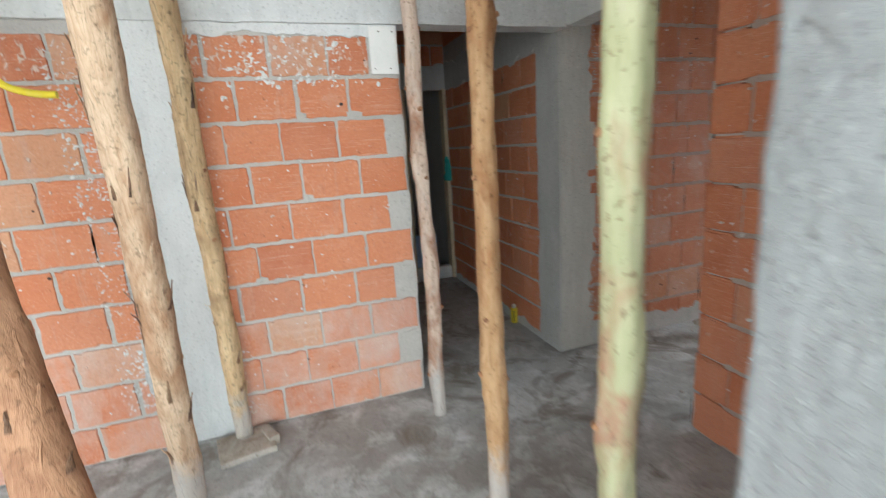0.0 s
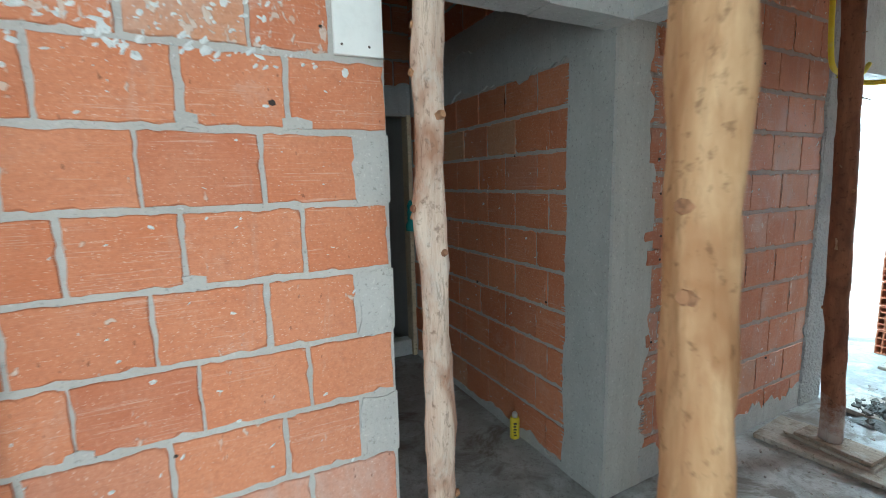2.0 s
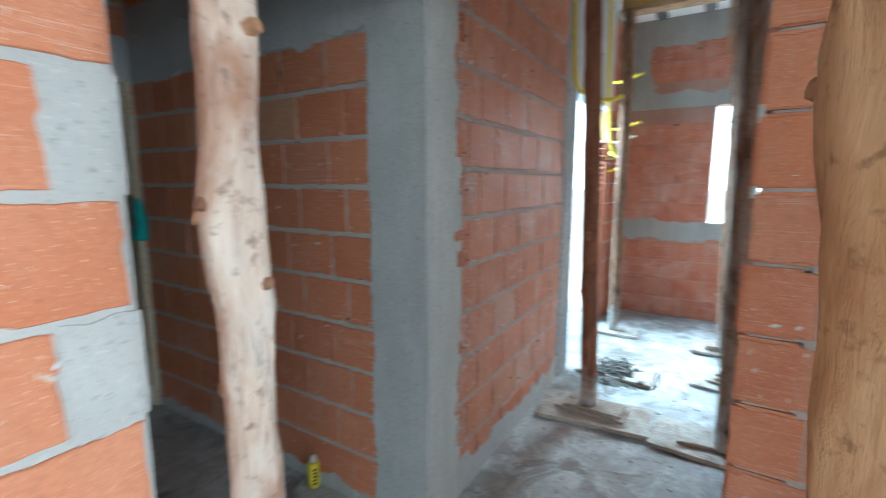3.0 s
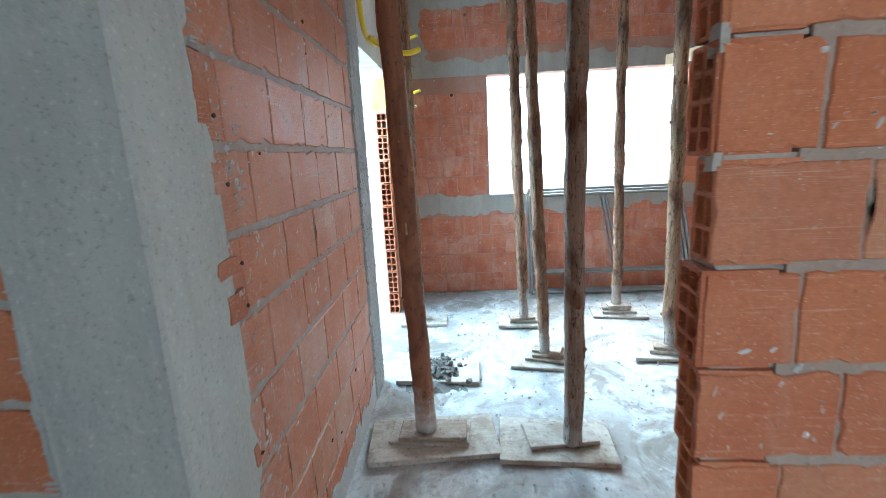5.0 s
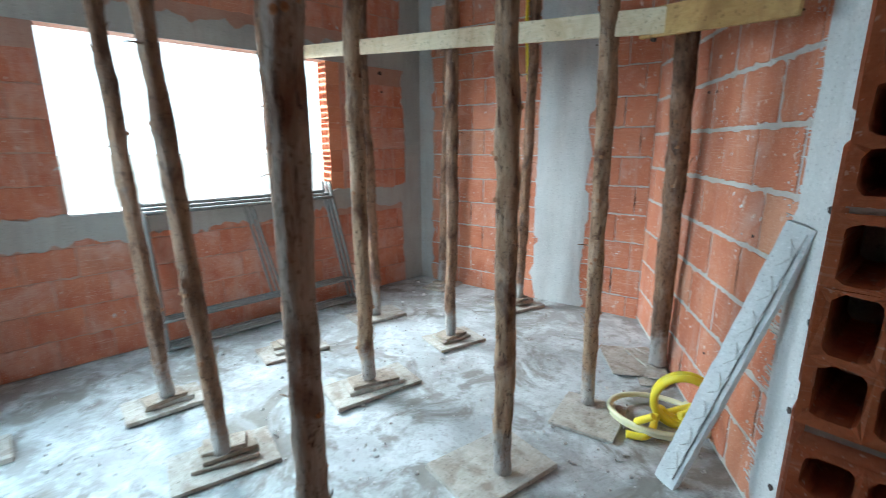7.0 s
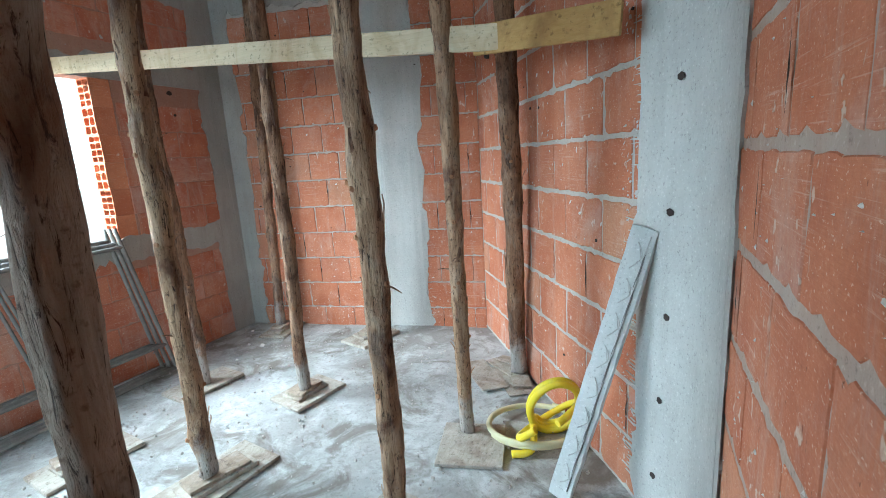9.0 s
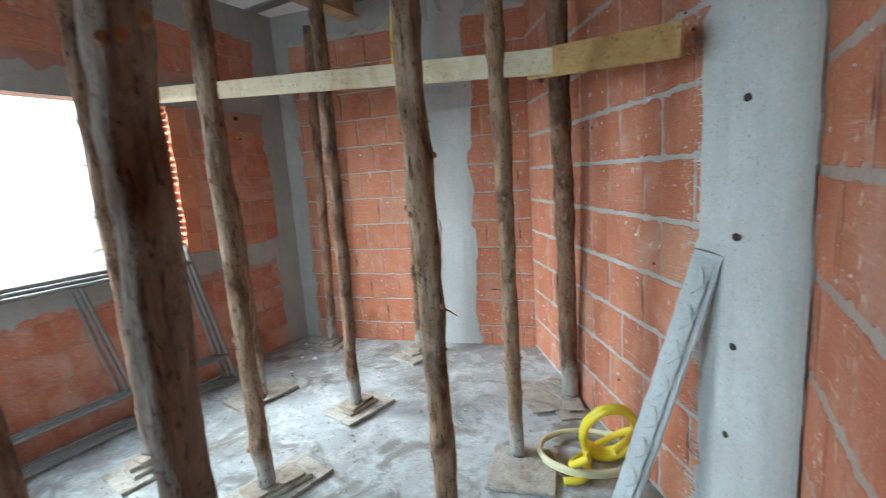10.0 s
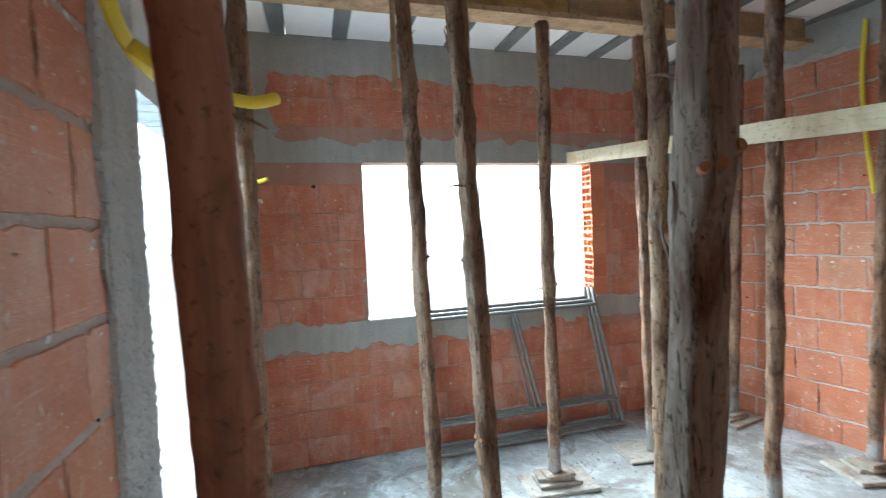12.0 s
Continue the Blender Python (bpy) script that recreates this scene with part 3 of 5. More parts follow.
# ---- walls ----
AX = 0.972
a_joint = {9: (0.037, 0.332, 0.611, 0.82), 8: (0.148, 0.438, 0.699, 0.985), 7: (0.074, 0.332, 0.62, 0.882), 6: (0.16, 0.417, 0.713, 0.98),
           5: (0.036, 0.328, 0.604, 0.868), 4: (0.139, 0.421, 0.708, 0.978), 3: (0.023, 0.335, 0.629, 0.859), 2: (0.136, 0.414, 0.695, 0.975),
           1: (0.071, 0.314, 0.594, 0.848), 0: (0.166, 0.427, 0.702, 0.97)}
joints = {}
for c, xs in a_joint.items():
    left = list(xs)
    while left[0] > -2.2:
        left.insert(0, left[0] - 0.295)
    joints[c] = [max(0.0, AX + 0.008 - x) for x in reversed(left)]
wall_a = Wall("wall_entry", (AX, 2.765), (-2.2, 2.765), 0, 3.1, 0.12, "orange hollow clay brick wall with thick grey mortar joints")
wall_a.skip = [(AX + 0.10, AX + 0.37, 0, 2.1)]
wall_a.bricks(z1=2.07, joints=joints, tops=(1.84, BRICK_SPLASHED), lows=(0.66, BRICK_PINK), seed=3, gaps=0.05, heads=(0.004, 0.006, 0.012, 0.020))
for k, (x, z, w, h) in enumerate(((0.44, 1.652, 0.05, 0.04), (0.71, 1.652, 0.08, 0.03), (0.42, 1.24, 0.05, 0.035), (0.14, 0.83, 0.06, 0.03))):
    wall_a.patch("mortar_lump", AX - x - w / 2, AX - x + w / 2, z - h / 2, z + h / 2, MORTAR, "lump of squeezed-out mortar", seed=60 + k, rough=0.012, out=0.010)
wall_a.patch("render_column", AX + 0.075, AX + 0.40, 0.0, 2.12, RENDER_PALE, "pale cement-rendered column strip with ragged edges", (1, 1, 0, 0), seed=4, rough=0.03, out=0.014)
def scratches(wall, edge, way, z0, z1, n, reach, material, seed, out=0.0092):
    """Thin drawn-out streaks of cement beside the edge of a rendered strip."""
    rng = random.Random(seed)
    for _ in range(n):
        z = rng.uniform(z0, z1)
        lump = 0.5 + 0.5 * noise.noise(Vector((z * 4.0, seed, 0)))
        ln = reach * (0.25 + 0.75 * lump) * rng.uniform(0.3, 1.0)
        h = rng.uniform(0.0012, 0.0042) * (1.6 - ln / reach)
        a = edge + way * rng.uniform(-0.02, 0.3) * reach
        bm = bmesh.new()
        slope = rng.uniform(-0.12, 0.12)
        tops, lows = [], []
        for i in range(6):
            t = i / 5
            w = h * (1 - 0.75 * t) * rng.uniform(0.6, 1.3)
            zc = z + slope * ln * t
            tops.append((a + way * ln * t, zc + w))
            lows.append((a + way * ln * t, zc - w))
        ring = tops + lows[::-1]
        front = [bm.verts.new(wall.at(u, out + rng.uniform(0, 0.001), v)) for u, v in ring]
        back = [bm.verts.new(wall.at(u, 0.0, v)) for u, v in ring]
        for i in range(5):
            bm.faces.new((front[i], front[i + 1], front[10 - i], front[11 - i]))
        for i in range(12):
            j = (i + 1) % 12
            bm.faces.new((front[j], front[i], back[i], back[j]))
        bmesh.ops.recalc_face_normals(bm, faces=bm.faces)
        part("cement_streak", bm, material, wall.ob)


wall_a.patch("render_smear", AX + 0.37, AX + 0.425, 0.3, 2.05, RENDER_GREY, "thin grey cement smear over the bricks", (0, 1, 1, 1), seed=5, rough=0.035, out=0.0085)
scratches(wall_a, AX + 0.40, 1, 0.25, 1.95, 150, 0.10, RENDER_PALE, 3)
scratches(wall_a, AX + 0.085, -1, 0.1, 2.0, 60, 0.045, RENDER_PALE, 4, 0.010)
for k, c in enumerate((1, 3, 5, 7)):
    wall_a.patch("mortar_block", -0.004, 0.112, c * 0.205, c * 0.205 + 0.2, MORTAR, "rough grey mortar filling the toothed wall end", (0, 1, 1, 1), seed=20 + k, rough=0.012, out=0.006)
wall_a.patch("render_smear", 0.0, AX + 0.02, 2.045, 2.11, RENDER_PALE, "splashed white cement below the beam", (0, 0, 1, 0), seed=9, rough=0.02, out=0.0095)

wall_b = Wall("wall_passage_east", (1.998, 2.83), (1.998, 4.95), 0, 3.1, 0.12, "red brick passage wall with grey mortar joints")
wall_b.skip = [(0, 0.17, 0, 2.1), (0, 2.2, 2.06, 2.3)]
wall_b.bricks(s0=0.0, z1=3.08, base=0.035, rise=0.2, bed=(0.007, 0.190), joints=bond(0.395, 0.49, 0.283, wall_b.length, 16), seed=5, gaps=0.06)
wall_b.patch("render_column", -0.016, 0.255, 0.0, 2.2, RENDER_GREY, "grey cement-rendered corner column", (0, 1, 0, 0), seed=12, rough=0.022, out=0.014)
wall_b.patch("bond_beam", 0.0, 2.12, 2.03, 2.28, RENDER_GREY, "grey cast bond beam above the bricks", (0, 0, 1, 1), seed=13, rough=0.03, out=0.013)
wall_b.patch("render_skirt", 0.0, 2.1, -0.003, 0.05, RENDER_GREY, "cement smear along the wall foot", (0, 0, 0, 1), seed=14, rough=0.03, out=0.009)

wall_c = Wall("wall_living", (4.044, 2.88), (1.998, 2.83), 0, 3.1, 0.13, "red brick wall with open vertical joints and mortar smears", material=MORTAR_WARM)
wall_c.skip = [(0, 0.20, 0, 3.1), (1.90, 2.1, 0, 3.1)]
wall_c.bricks(z1=3.08, base=0.018, rise=0.213, joints=bond(0.985, 1.10, 0.302, wall_c.length, 16), seed=6, material=BRICK_ROSE, bed=(0.009, 0.203), heads=(0.002, 0.003, 0.005), gaps=0.45, sink=0.003)
wall_c.patch("render_column", 1.80, 2.0605, 0.0, 3.1, RENDER_SMOOTH, "grey cement-rendered corner column", (1, 0, 0, 0), seed=15, rough=0.035, out=0.014)
wall_c.patch("render_edge", 0.0, 0.25, 0.0, 3.1, RENDER_ROUGH, "rough grey cement reveal beside the doorway", (0, 1, 0, 0), seed=16, rough=0.03, out=0.014)


def stipple(wall, s0, s1, z0, z1, material, label, seed, deep=0.006):
    """A coat of thrown cement: a rough skin of small lumps with an uneven edge."""
    bm = bmesh.new()
    ns, nz = int((s1 - s0) / 0.009), int((z1 - z0) / 0.011)
    rows = []
    for j in range(nz + 1):
        z = z0 + (z1 - z0) * j / nz
        edge = 0.022 * noise.noise(Vector((z * 5, seed, 0))) + 0.008 * noise.noise(Vector((z * 31, seed, 3)))
        row = []
        for i in range(ns + 1):
            t = i / ns
            u = s0 + (s1 + edge - s0) * t
            p = Vector((u * 55, z * 55, seed))
            lump = deep * (noise.noise(p) + 0.6 * noise.noise(p * 2.3))
            out = 0.004 if i == ns else 0.0175 + lump
            row.append(bm.verts.new(wall.at(u, out, z)))
        rows.append(row)
    for a, b in zip(rows, rows[1:]):
        for i in range(ns):
            bm.faces.new((a[i], b[i], b[i + 1], a[i + 1]))
    bmesh.ops.recalc_face_normals(bm, faces=bm.faces)
    return part("stippled_coat", bm, material, wall.ob, label)


stipple(wall_c, 0.0, 0.262, 0.0, 2.9, RENDER_ROUGH, "coarse thrown cement coat beside the doorway", 5)
wall_c.patch("render_skirt", 0.1, 1.9, -0.003, 0.13, RENDER_GREY, "grey cement band along the wall foot", (0, 0, 0, 1), seed=17, rough=0.05, out=0.0095)

wall_w = Wall("wall_window", (5.976, -1.02), (5.976, 2.95), 0, 3.1, 0.14, "red brick wall with a wide unglazed window opening",
              holes=[(0.968, 3.05, 1.03, 2.205), (0.785, 0.86, 0.20, 0.275), (3.235, 3.258, 2.755, 2.775)], material=MORTAR_RED)
wall_w.skip = [(0, 0.22, 0, 3.1), (0, 4, 2.205, 2.36), (0, 1.1, 0.93, 1.03), (3.05, 4, 0.90, 1.03), (0, 4, 2.83, 3.1)]
wall_w.bricks(z1=2.85, offset=0.1, seed=7, material=BRICK_RED, bed=(0.002, 0.203), heads=(0.002, 0.003, 0.005), sink=0.004)
wall_w.patch("render_band", 0.0, 3.97, 2.205, 2.36, RENDER_WARM, "grey cement lintel band with dripped edge", (0, 0, 0, 1), seed=21, rough=0.03, wave=0.06)
wall_w.patch("render_band", 3.05, 3.97, 0.84, 1.04, RENDER_WARM, "grey cement sill band", (0, 0, 1, 1), seed=22, rough=0.03)
wall_w.patch("render_band", 0.0, 1.11, 0.88, 1.06, RENDER_WARM, "grey cement sill band", (0, 0, 1, 1), seed=23, rough=0.03)
wall_w.patch("render_band", 1.11, 3.05, 0.86, 1.026, RENDER_WARM, "grey cement sill band", (0, 0, 1, 0), seed=24, rough=0.05)
wall_w.patch("render_band", 0.0, 3.97, 2.83, 3.1, RENDER_WARM, "grey cement ring beam under the ceiling", (0, 0, 1, 0), seed=25, rough=0.03)
wall_w.patch("render_column", 0.0, 0.24, 0.0, 2.9, RENDER_WARM, "grey cement-rendered corner column", (0, 1, 0, 0), seed=26, rough=0.03, out=0.013)
wall_w.patch("render_column", 3.66, 3.97, 2.3, 2.9, RENDER_WARM, "grey cement smear by the corner", (1, 0, 1, 0), seed=27, rough=0.03, out=0.009)

wall_k = Wall("wall_back", (3.68, -1.5), (5.976, -1.02), 0, 3.1, 0.13, "orange brick wall with a grey rendered column strip")
wall_k.skip = [(0.55, 0.92, 0, 3.1), (2.2, 2.35, 0, 3.1)]
wall_k.bricks(z1=2.9, base=-0.063, rise=0.24, joints=bond(1.55, 1.40, 0.29, wall_k.length, 14), seed=8, bed=(0.004, 0.235), heads=(0.002, 0.004, 0.008), gaps=0.3, material=BRICK_WARM)
wall_k.patch("render_column", 0.50, 0.97, 0.0, 3.1, RENDER_GREY, "grey cement-rendered column strip", (1, 1, 0, 0), seed=31, rough=0.035)
wall_k.patch("render_band", 0.0, 2.34, 2.86, 3.1, RENDER_WARM, "grey cement ring beam under the ceiling", (0, 0, 1, 0), seed=32, rough=0.05)
wall_k.patch("render_column", 2.17, 2.345, 0.0, 3.0, RENDER_WARM, "grey cement-rendered corner column", (1, 0, 0, 0), seed=33, rough=0.03, out=0.013)

wall_o = Wall("wall_slanted", (2.21, 0.58), (3.68, -1.5), 0, 3.1, 0.13, "orange brick wall running at an angle beside a pale column")
wall_o.skip = [(0, 0.26, 0, 3.1)]
wall_o.bricks(material=BRICK_WARM, z1=2.95, base=0.01, rise=0.2575, joints=bond(1.0, 0.785, 0.35, wall_o.length, 13), seed=9, gaps=0.08, bed=(0.008, 0.249), heads=(0.006, 0.010, 0.016), sink=0.004)
wall_o.patch("render_column", 0.0, 0.36, 0.0, 3.1, RENDER_COLUMN, "pale cement-rendered column with small form-tie holes", (0, 1, 0, 0), seed=35, rough=0.04, out=0.013)
def pock(wall, s, z, r, out=0.0135):
    # no hole is cut: a thin dark disc gives the shade inside one
    bm = bmesh.new()
    bmesh.ops.create_cone(bm, cap_ends=True, segments=6, radius1=r, radius2=r * 0.8, depth=0.004)
    for v in bm.verts:
        v.co.x *= 1.3 + 0.9 * noise.noise(v.co * 60 + Vector((z, s, 0)))
    bm.transform(wall.m @ Matrix.Translation((s, out, z)) @ Matrix.Rotation(radians(90), 4, "X"))
    part("tie_hole", bm, DARK, wall.ob, "dark ragged disc standing for the shade in a small hole")


for z, dx in ((1.72, 0.17), (1.28, 0.2), (0.9, 0.2), (0.56, 0.22), (0.22, 0.24)):
    pock(wall_o, dx, z, 0.0145)
scratches(wall_o, 0.345, 1, 0.1, 2.4, 110, 0.13, RENDER_COLUMN, 5, 0.0085)
scratches(wall_k, 0.95, 1, 0.1, 2.6, 40, 0.07, RENDER_GREY, 6, 0.0088)
scratches(wall_k, 0.52, -1, 0.1, 2.6, 40, 0.06, RENDER_GREY, 7, 0.0088)
scratches(wall_c, 1.82, -1, 0.1, 2.0, 70, 0.08, MORTAR_WARM, 8, 0.0086)
pock(wall_w, 3.40, 2.032, 0.015, 0.010)
pock(wall_w, 0.52, 2.153, 0.02, 0.010)
pock(wall_w, 0.50, 1.98, 0.012, 0.010)
for k, (s0, s1, z0, z1) in enumerate(((1.770, 1.822, 1.555, 1.700), (1.735, 1.835, 1.205, 1.245), (1.735, 1.815, 1.095, 1.165), (1.75, 1.80, 1.40, 1.47), (1.77, 1.80, 0.70, 0.76), (1.76, 1.79, 2.02, 2.12))):
    wall_c.patch("bared_brick", s0, s1, z0, z1, BRICK_WARM, "orange brick showing through broken render", seed=70 + k, rough=0.008, out=0.0165)
    pock(wall_c, s0 - 0.006, z0 + 0.02, 0.006, 0.0165)
scratches(wall_c, 1.80, -1, 0.3, 2.3, 90, 0.05, RENDER_GREY, 18, 0.0088)
scratches(wall_b, 0.24, 1, 0.1, 2.0, 90, 0.06, RENDER_GREY, 19, 0.0092)
rng = random.Random(77)
for wall, n, top, first in ((wall_a, 12, 2.0, 0.1), (wall_c, 16, 2.6, 0.2), (wall_b, 8, 1.9, 0.2), (wall_k, 14, 2.7, 0.1), (wall_o, 12, 2.7, 0.4)):
    for _ in range(n):
        pock(wall, rng.uniform(first, wall.length - 0.15), rng.uniform(0.2, top), rng.uniform(0.004, 0.009), 0.0095)

wall_d = Wall("wall_dividing", (2.205, 1.665), (2.205, 0.58), 0, 3.1, 0.10, "orange brick dividing wall with an open toothed end", material=MORTAR_WARM)
wall_d.skip = [(0.84, 1.2, 0, 3.1)]
wall_d.bricks(z1=3.08, base=0.06, rise=0.24, joints=bond(0.437, 0.30, 0.29, wall_d.length, 14, -0.13), seed=10, gaps=0.25, bed=(0.010, 0.230), heads=(0.002, 0.004), material=BRICK_WARM, sink=0.005)
wall_d.patch("render_smear", 0.81, 1.08, 0.0, 3.1, RENDER_GREY, "grey cement smear beside the column", (1, 0, 0, 0), seed=36, rough=0.022, out=0.0105)
bm = bmesh.new()
a, c, b = Vector((2.2150, 0.80, 0)), Vector((2.2185, 0.585, 0)), wall_o.at(0.13, 0.0145, 0)
arc = [a * (1 - t) ** 2 + c * 2 * t * (1 - t) + b * t * t for t in [i / 24 for i in range(25)]]
ring = arc + [wall_o.at(0.13, 0.0, 0), Vector((2.19, 0.57, 0)), Vector((2.206, 0.76, 0))]
low = [bm.verts.new(p) for p in ring]
high = [bm.verts.new(p + Vector((0, 0, 3.1))) for p in ring]
for i in range(len(ring)):
    j = (i + 1) % len(ring)
    bm.faces.new((low[i], low[j], high[j], high[i]))
bmesh.ops.recalc_face_normals(bm, faces=bm.faces)
part("render_fillet", bm, RENDER_COLUMN, wall_d.ob, "rounded cement coat in the corner")
wall_d2 = Wall("wall_dividing_south", (2.105, -3.0), (2.105, 0.575), 0, 3.1, 0.10, "orange brick wall")
face_d = Wall("", (2.1035, 0.58), (2.1035, 1.795), 0, 3.1, 0.1, "", onto=wall_d.ob)
face_d.bricks(z1=3.08, joints=bond(0.957, 1.056, 0.28, face_d.length + 0.02, 16), seed=11, gaps=0.12, material=BRICK, bed=(0.008, 0.194), sink=0.003)
hollows = [hollow_mesh(0.096, 0.197, 2, 3, 0.14, 1), hollow_mesh(0.096, 0.197, 2, 4, 0.14, 2)]
wide = [hollow_mesh(0.138, 0.194, 2, 3, 0.142, 3), hollow_mesh(0.138, 0.194, 2, 4, 0.142, 4)]
rng = random.Random(4)
for c in range(15):
    ob = new("hollow_brick", hollows[c % 2])
    ob.parent = wall_d.ob
    ob.matrix_world = Matrix.Translation((2.154 + rng.uniform(-0.003, 0.003), 1.800 + (0.014 if c % 3 else -0.010) + rng.uniform(-0.006, 0.008), c * 0.205 + 0.004)) @ Matrix.Rotation(-0.05 + rng.uniform(-0.02, 0.02), 4, "Z")
    bm = bmesh.new()
    box(bm, (2.112, 1.665, c * 0.205 - 0.005), (2.198, 1.790, c * 0.205 + 0.005), jitter=0.003, rng=rng)
    part("bed_joint", bm, MORTAR, wall_d.ob)

end_d = Wall("", (2.1035, 1.806), (2.205, 1.806), 0, 3.1, 0.1, "", onto=wall_d.ob)
for k, (s0, s1, z0, z1) in enumerate(((-0.004, 0.034, 1.61, 1.66), (-0.004, 0.028, 1.41, 1.445))):
    end_d.patch("mortar_lump", s0, s1, z0, z1, MORTAR, "rough lump of mortar on the open wall end", seed=80 + k, rough=0.007, out=0.012)
wall_s = Wall("wall_doorway_east", (5.976, 2.945), (5.455, 2.933), 0, 3.1, 0.11, "brick stub beside the doorway showing hollow brick ends")
wall_s.bricks(z1=3.08, offset=0.1, seed=13, material=BRICK_DUSTY)
for c in range(9):
    ob = new("hollow_brick", hollows[c % 2])
    ob.parent = wall_s.ob
    ob.matrix_world = Matrix.Translation((5.318 + rng.uniform(-0.008, 0.008), 2.987, c * 0.205 + 0.006)) @ Matrix.Rotation(radians(90), 4, "Z")
bm = bmesh.new()
box(bm, (5.29, 2.925, 1.86), (5.325, 3.05, 2.12), bevel=0.004)
part("form_board", bm, BOARD_OCHRE, wall_s.ob, "ochre formwork board at the lintel")
for c in range(6):
    ob = new("hollow_brick", wide[c % 2])
    ob.parent = wall_w.ob
    ob.matrix_world = Matrix.Translation((6.047, 0.092 + rng.uniform(-0.006, 0.004), 1.035 + c * 0.195)) @ Matrix.Rotation(radians(0), 4, "Z")

splashes(wall_a, 0.1, AX + 0.05, 1.80, 2.05, 420, RENDER_PALE, 1, 1.25)
splashes(wall_a, 0.1, 2.2, 0.1, 1.80, 420, RENDER_PALE, 2, 0.8)
splashes(wall_a, AX + 0.38, AX + 0.60, 0.25, 2.0, 1500, RENDER_PALE, 12, 0.75)
splashes(wall_a, AX - 0.03, AX + 0.10, 0.1, 2.0, 420, RENDER_PALE, 13, 0.7)
splashes(wall_o, 0.33, 0.50, 0.1, 2.6, 900, RENDER_COLUMN, 14, 0.7, 0.0062)
splashes(wall_c, 1.62, 1.82, 0.1, 2.6, 700, RENDER_SMOOTH, 15, 0.8, 0.0075)
splashes(wall_b, 0.25, 1.9, 0.1, 2.0, 260, RENDER_PALE, 3, 0.9)
splashes(wall_c, 0.25, 1.8, 0.1, 2.6, 420, RENDER_PALE, 4, 0.8, 0.0062)
splashes(wall_k, 0.1, 2.2, 0.1, 2.7, 320, RENDER_PALE, 5, 0.9)
splashes(wall_o, 0.36, 2.4, 0.1, 2.7, 420, RENDER_PALE, 6, 0.9, 0.0062)
splashes(wall_d, 0.0, 0.82, 0.1, 2.6, 260, RENDER_PALE, 7, 0.7, 0.0045)
splashes(face_d, 0.0, 1.2, 0.1, 2.6, 300, RENDER_PALE, 8, 0.8, 0.0065)
splashes(wall_w, 0.3, 3.9, 0.1, 2.8, 200, RENDER_GREY, 9, 1.0, 0.0052)

# lintels and beams of cast concrete
def beam(name, lo, hi, label, seed=0):
    bm = bmesh.new()
    n = 40
    ax = 0 if hi[0] - lo[0] > hi[1] - lo[1] else 1
    for i in range(n):
        a, b = list(lo), list(hi)
        a[ax] = lo[ax] + (hi[ax] - lo[ax]) * i / n
        b[ax] = lo[ax] + (hi[ax] - lo[ax]) * (i + 1) / n
        a[2] += 0.006 * noise.noise(Vector((i * 0.7, seed, 0)))
        box(bm, a, b)
    return tagged(mesh_object(name, bm, CONCRETE), label, "beam", kind="structure")


beam("beam_1", (-2.2, 2.735, 2.095), (1.998, 2.87, 2.5), "pale cast concrete beam over the wall and passage")
beam("beam_2", (1.985, 0.64, 2.10), (2.12, 2.735, 2.5), "cast concrete beam over the wide opening", 3)
beam("beam_3", (4.044, 2.89, 2.135), (5.33, 3.02, 3.1), "cast concrete lintel over the doorway", 5)
bm = bmesh.new()
box(bm, (0.972, 2.76, 2.5), (2.1, 2.87, 3.1))
box(bm, (2.0, 0.64, 2.5), (2.105, 2.76, 3.1))
tagged(mesh_object("wall_over_beams", bm, MORTAR), "grey block infill above the beams", "wall", kind="structure")

# near wall end, passage end and the closing walls
def plain_wall(name, lo, hi, label="raw grey block wall"):
    bm = bmesh.new()
    box(bm, lo, hi)
    return tagged(mesh_object(name, bm, MORTAR), label, "wall", kind="structure")


bm = bmesh.new()
box(bm, (0.842, 0.36, 0), (1.10, 0.627, 3.1))
bmesh.ops.subdivide_edges(bm, edges=bm.edges[:], cuts=40, use_grid_fill=True)
for v in bm.verts:
    edge = max(0.0, 1 - (0.627 - v.co.y) / 0.03) if v.co.x < 0.86 else 0.0
    v.co.y += 0.012 * edge * noise.noise(Vector((3, 1, v.co.z * 22)))
    v.co.x += 0.004 * noise.noise(v.co * 9) + 0.002 * noise.noise(v.co * 31)
tagged(mesh_object("wall_near", bm, RENDER_NEAR, True), "pale rough-rendered column with uneven edge", "column", kind="structure")
# unseen wall, added to keep terrace lamp light off the dividing wall
plain_wall("wall_near_return", (1.10, 0.46, 0), (2.0, 0.57, 3.1), "unseen grey wall added to shade the dividing wall from the terrace lamp")
wall_h = Wall("wall_passage_end", (1.998, 4.95), (0.85, 4.95), 0, 3.1, 0.12, "brick wall at the end of the passage with a doorway", holes=[(0.012, 0.47, 0.0, 2.03)])
wall_h.skip = [(0, 1.2, 2.03, 2.26)]
wall_h.bricks(z1=3.0, seed=15)
wall_h.patch("bond_beam", 0.0, 1.148, 2.04, 2.27, RENDER_GREY, "grey cast bond beam", (0, 0, 1, 1), seed=41)
bm = bmesh.new()
box(bm, (1.95, 4.93, 0.0), (1.985, 5.05, 2.04), bevel=0.003)
box(bm, (1.515, 4.93, 0.0), (1.545, 5.05, 2.04), bevel=0.003)
tagged(mesh_object("door_frame", bm, BOARD_PALE), "thin pale timber frame in the passage doorway", "door frame", kind="structure")


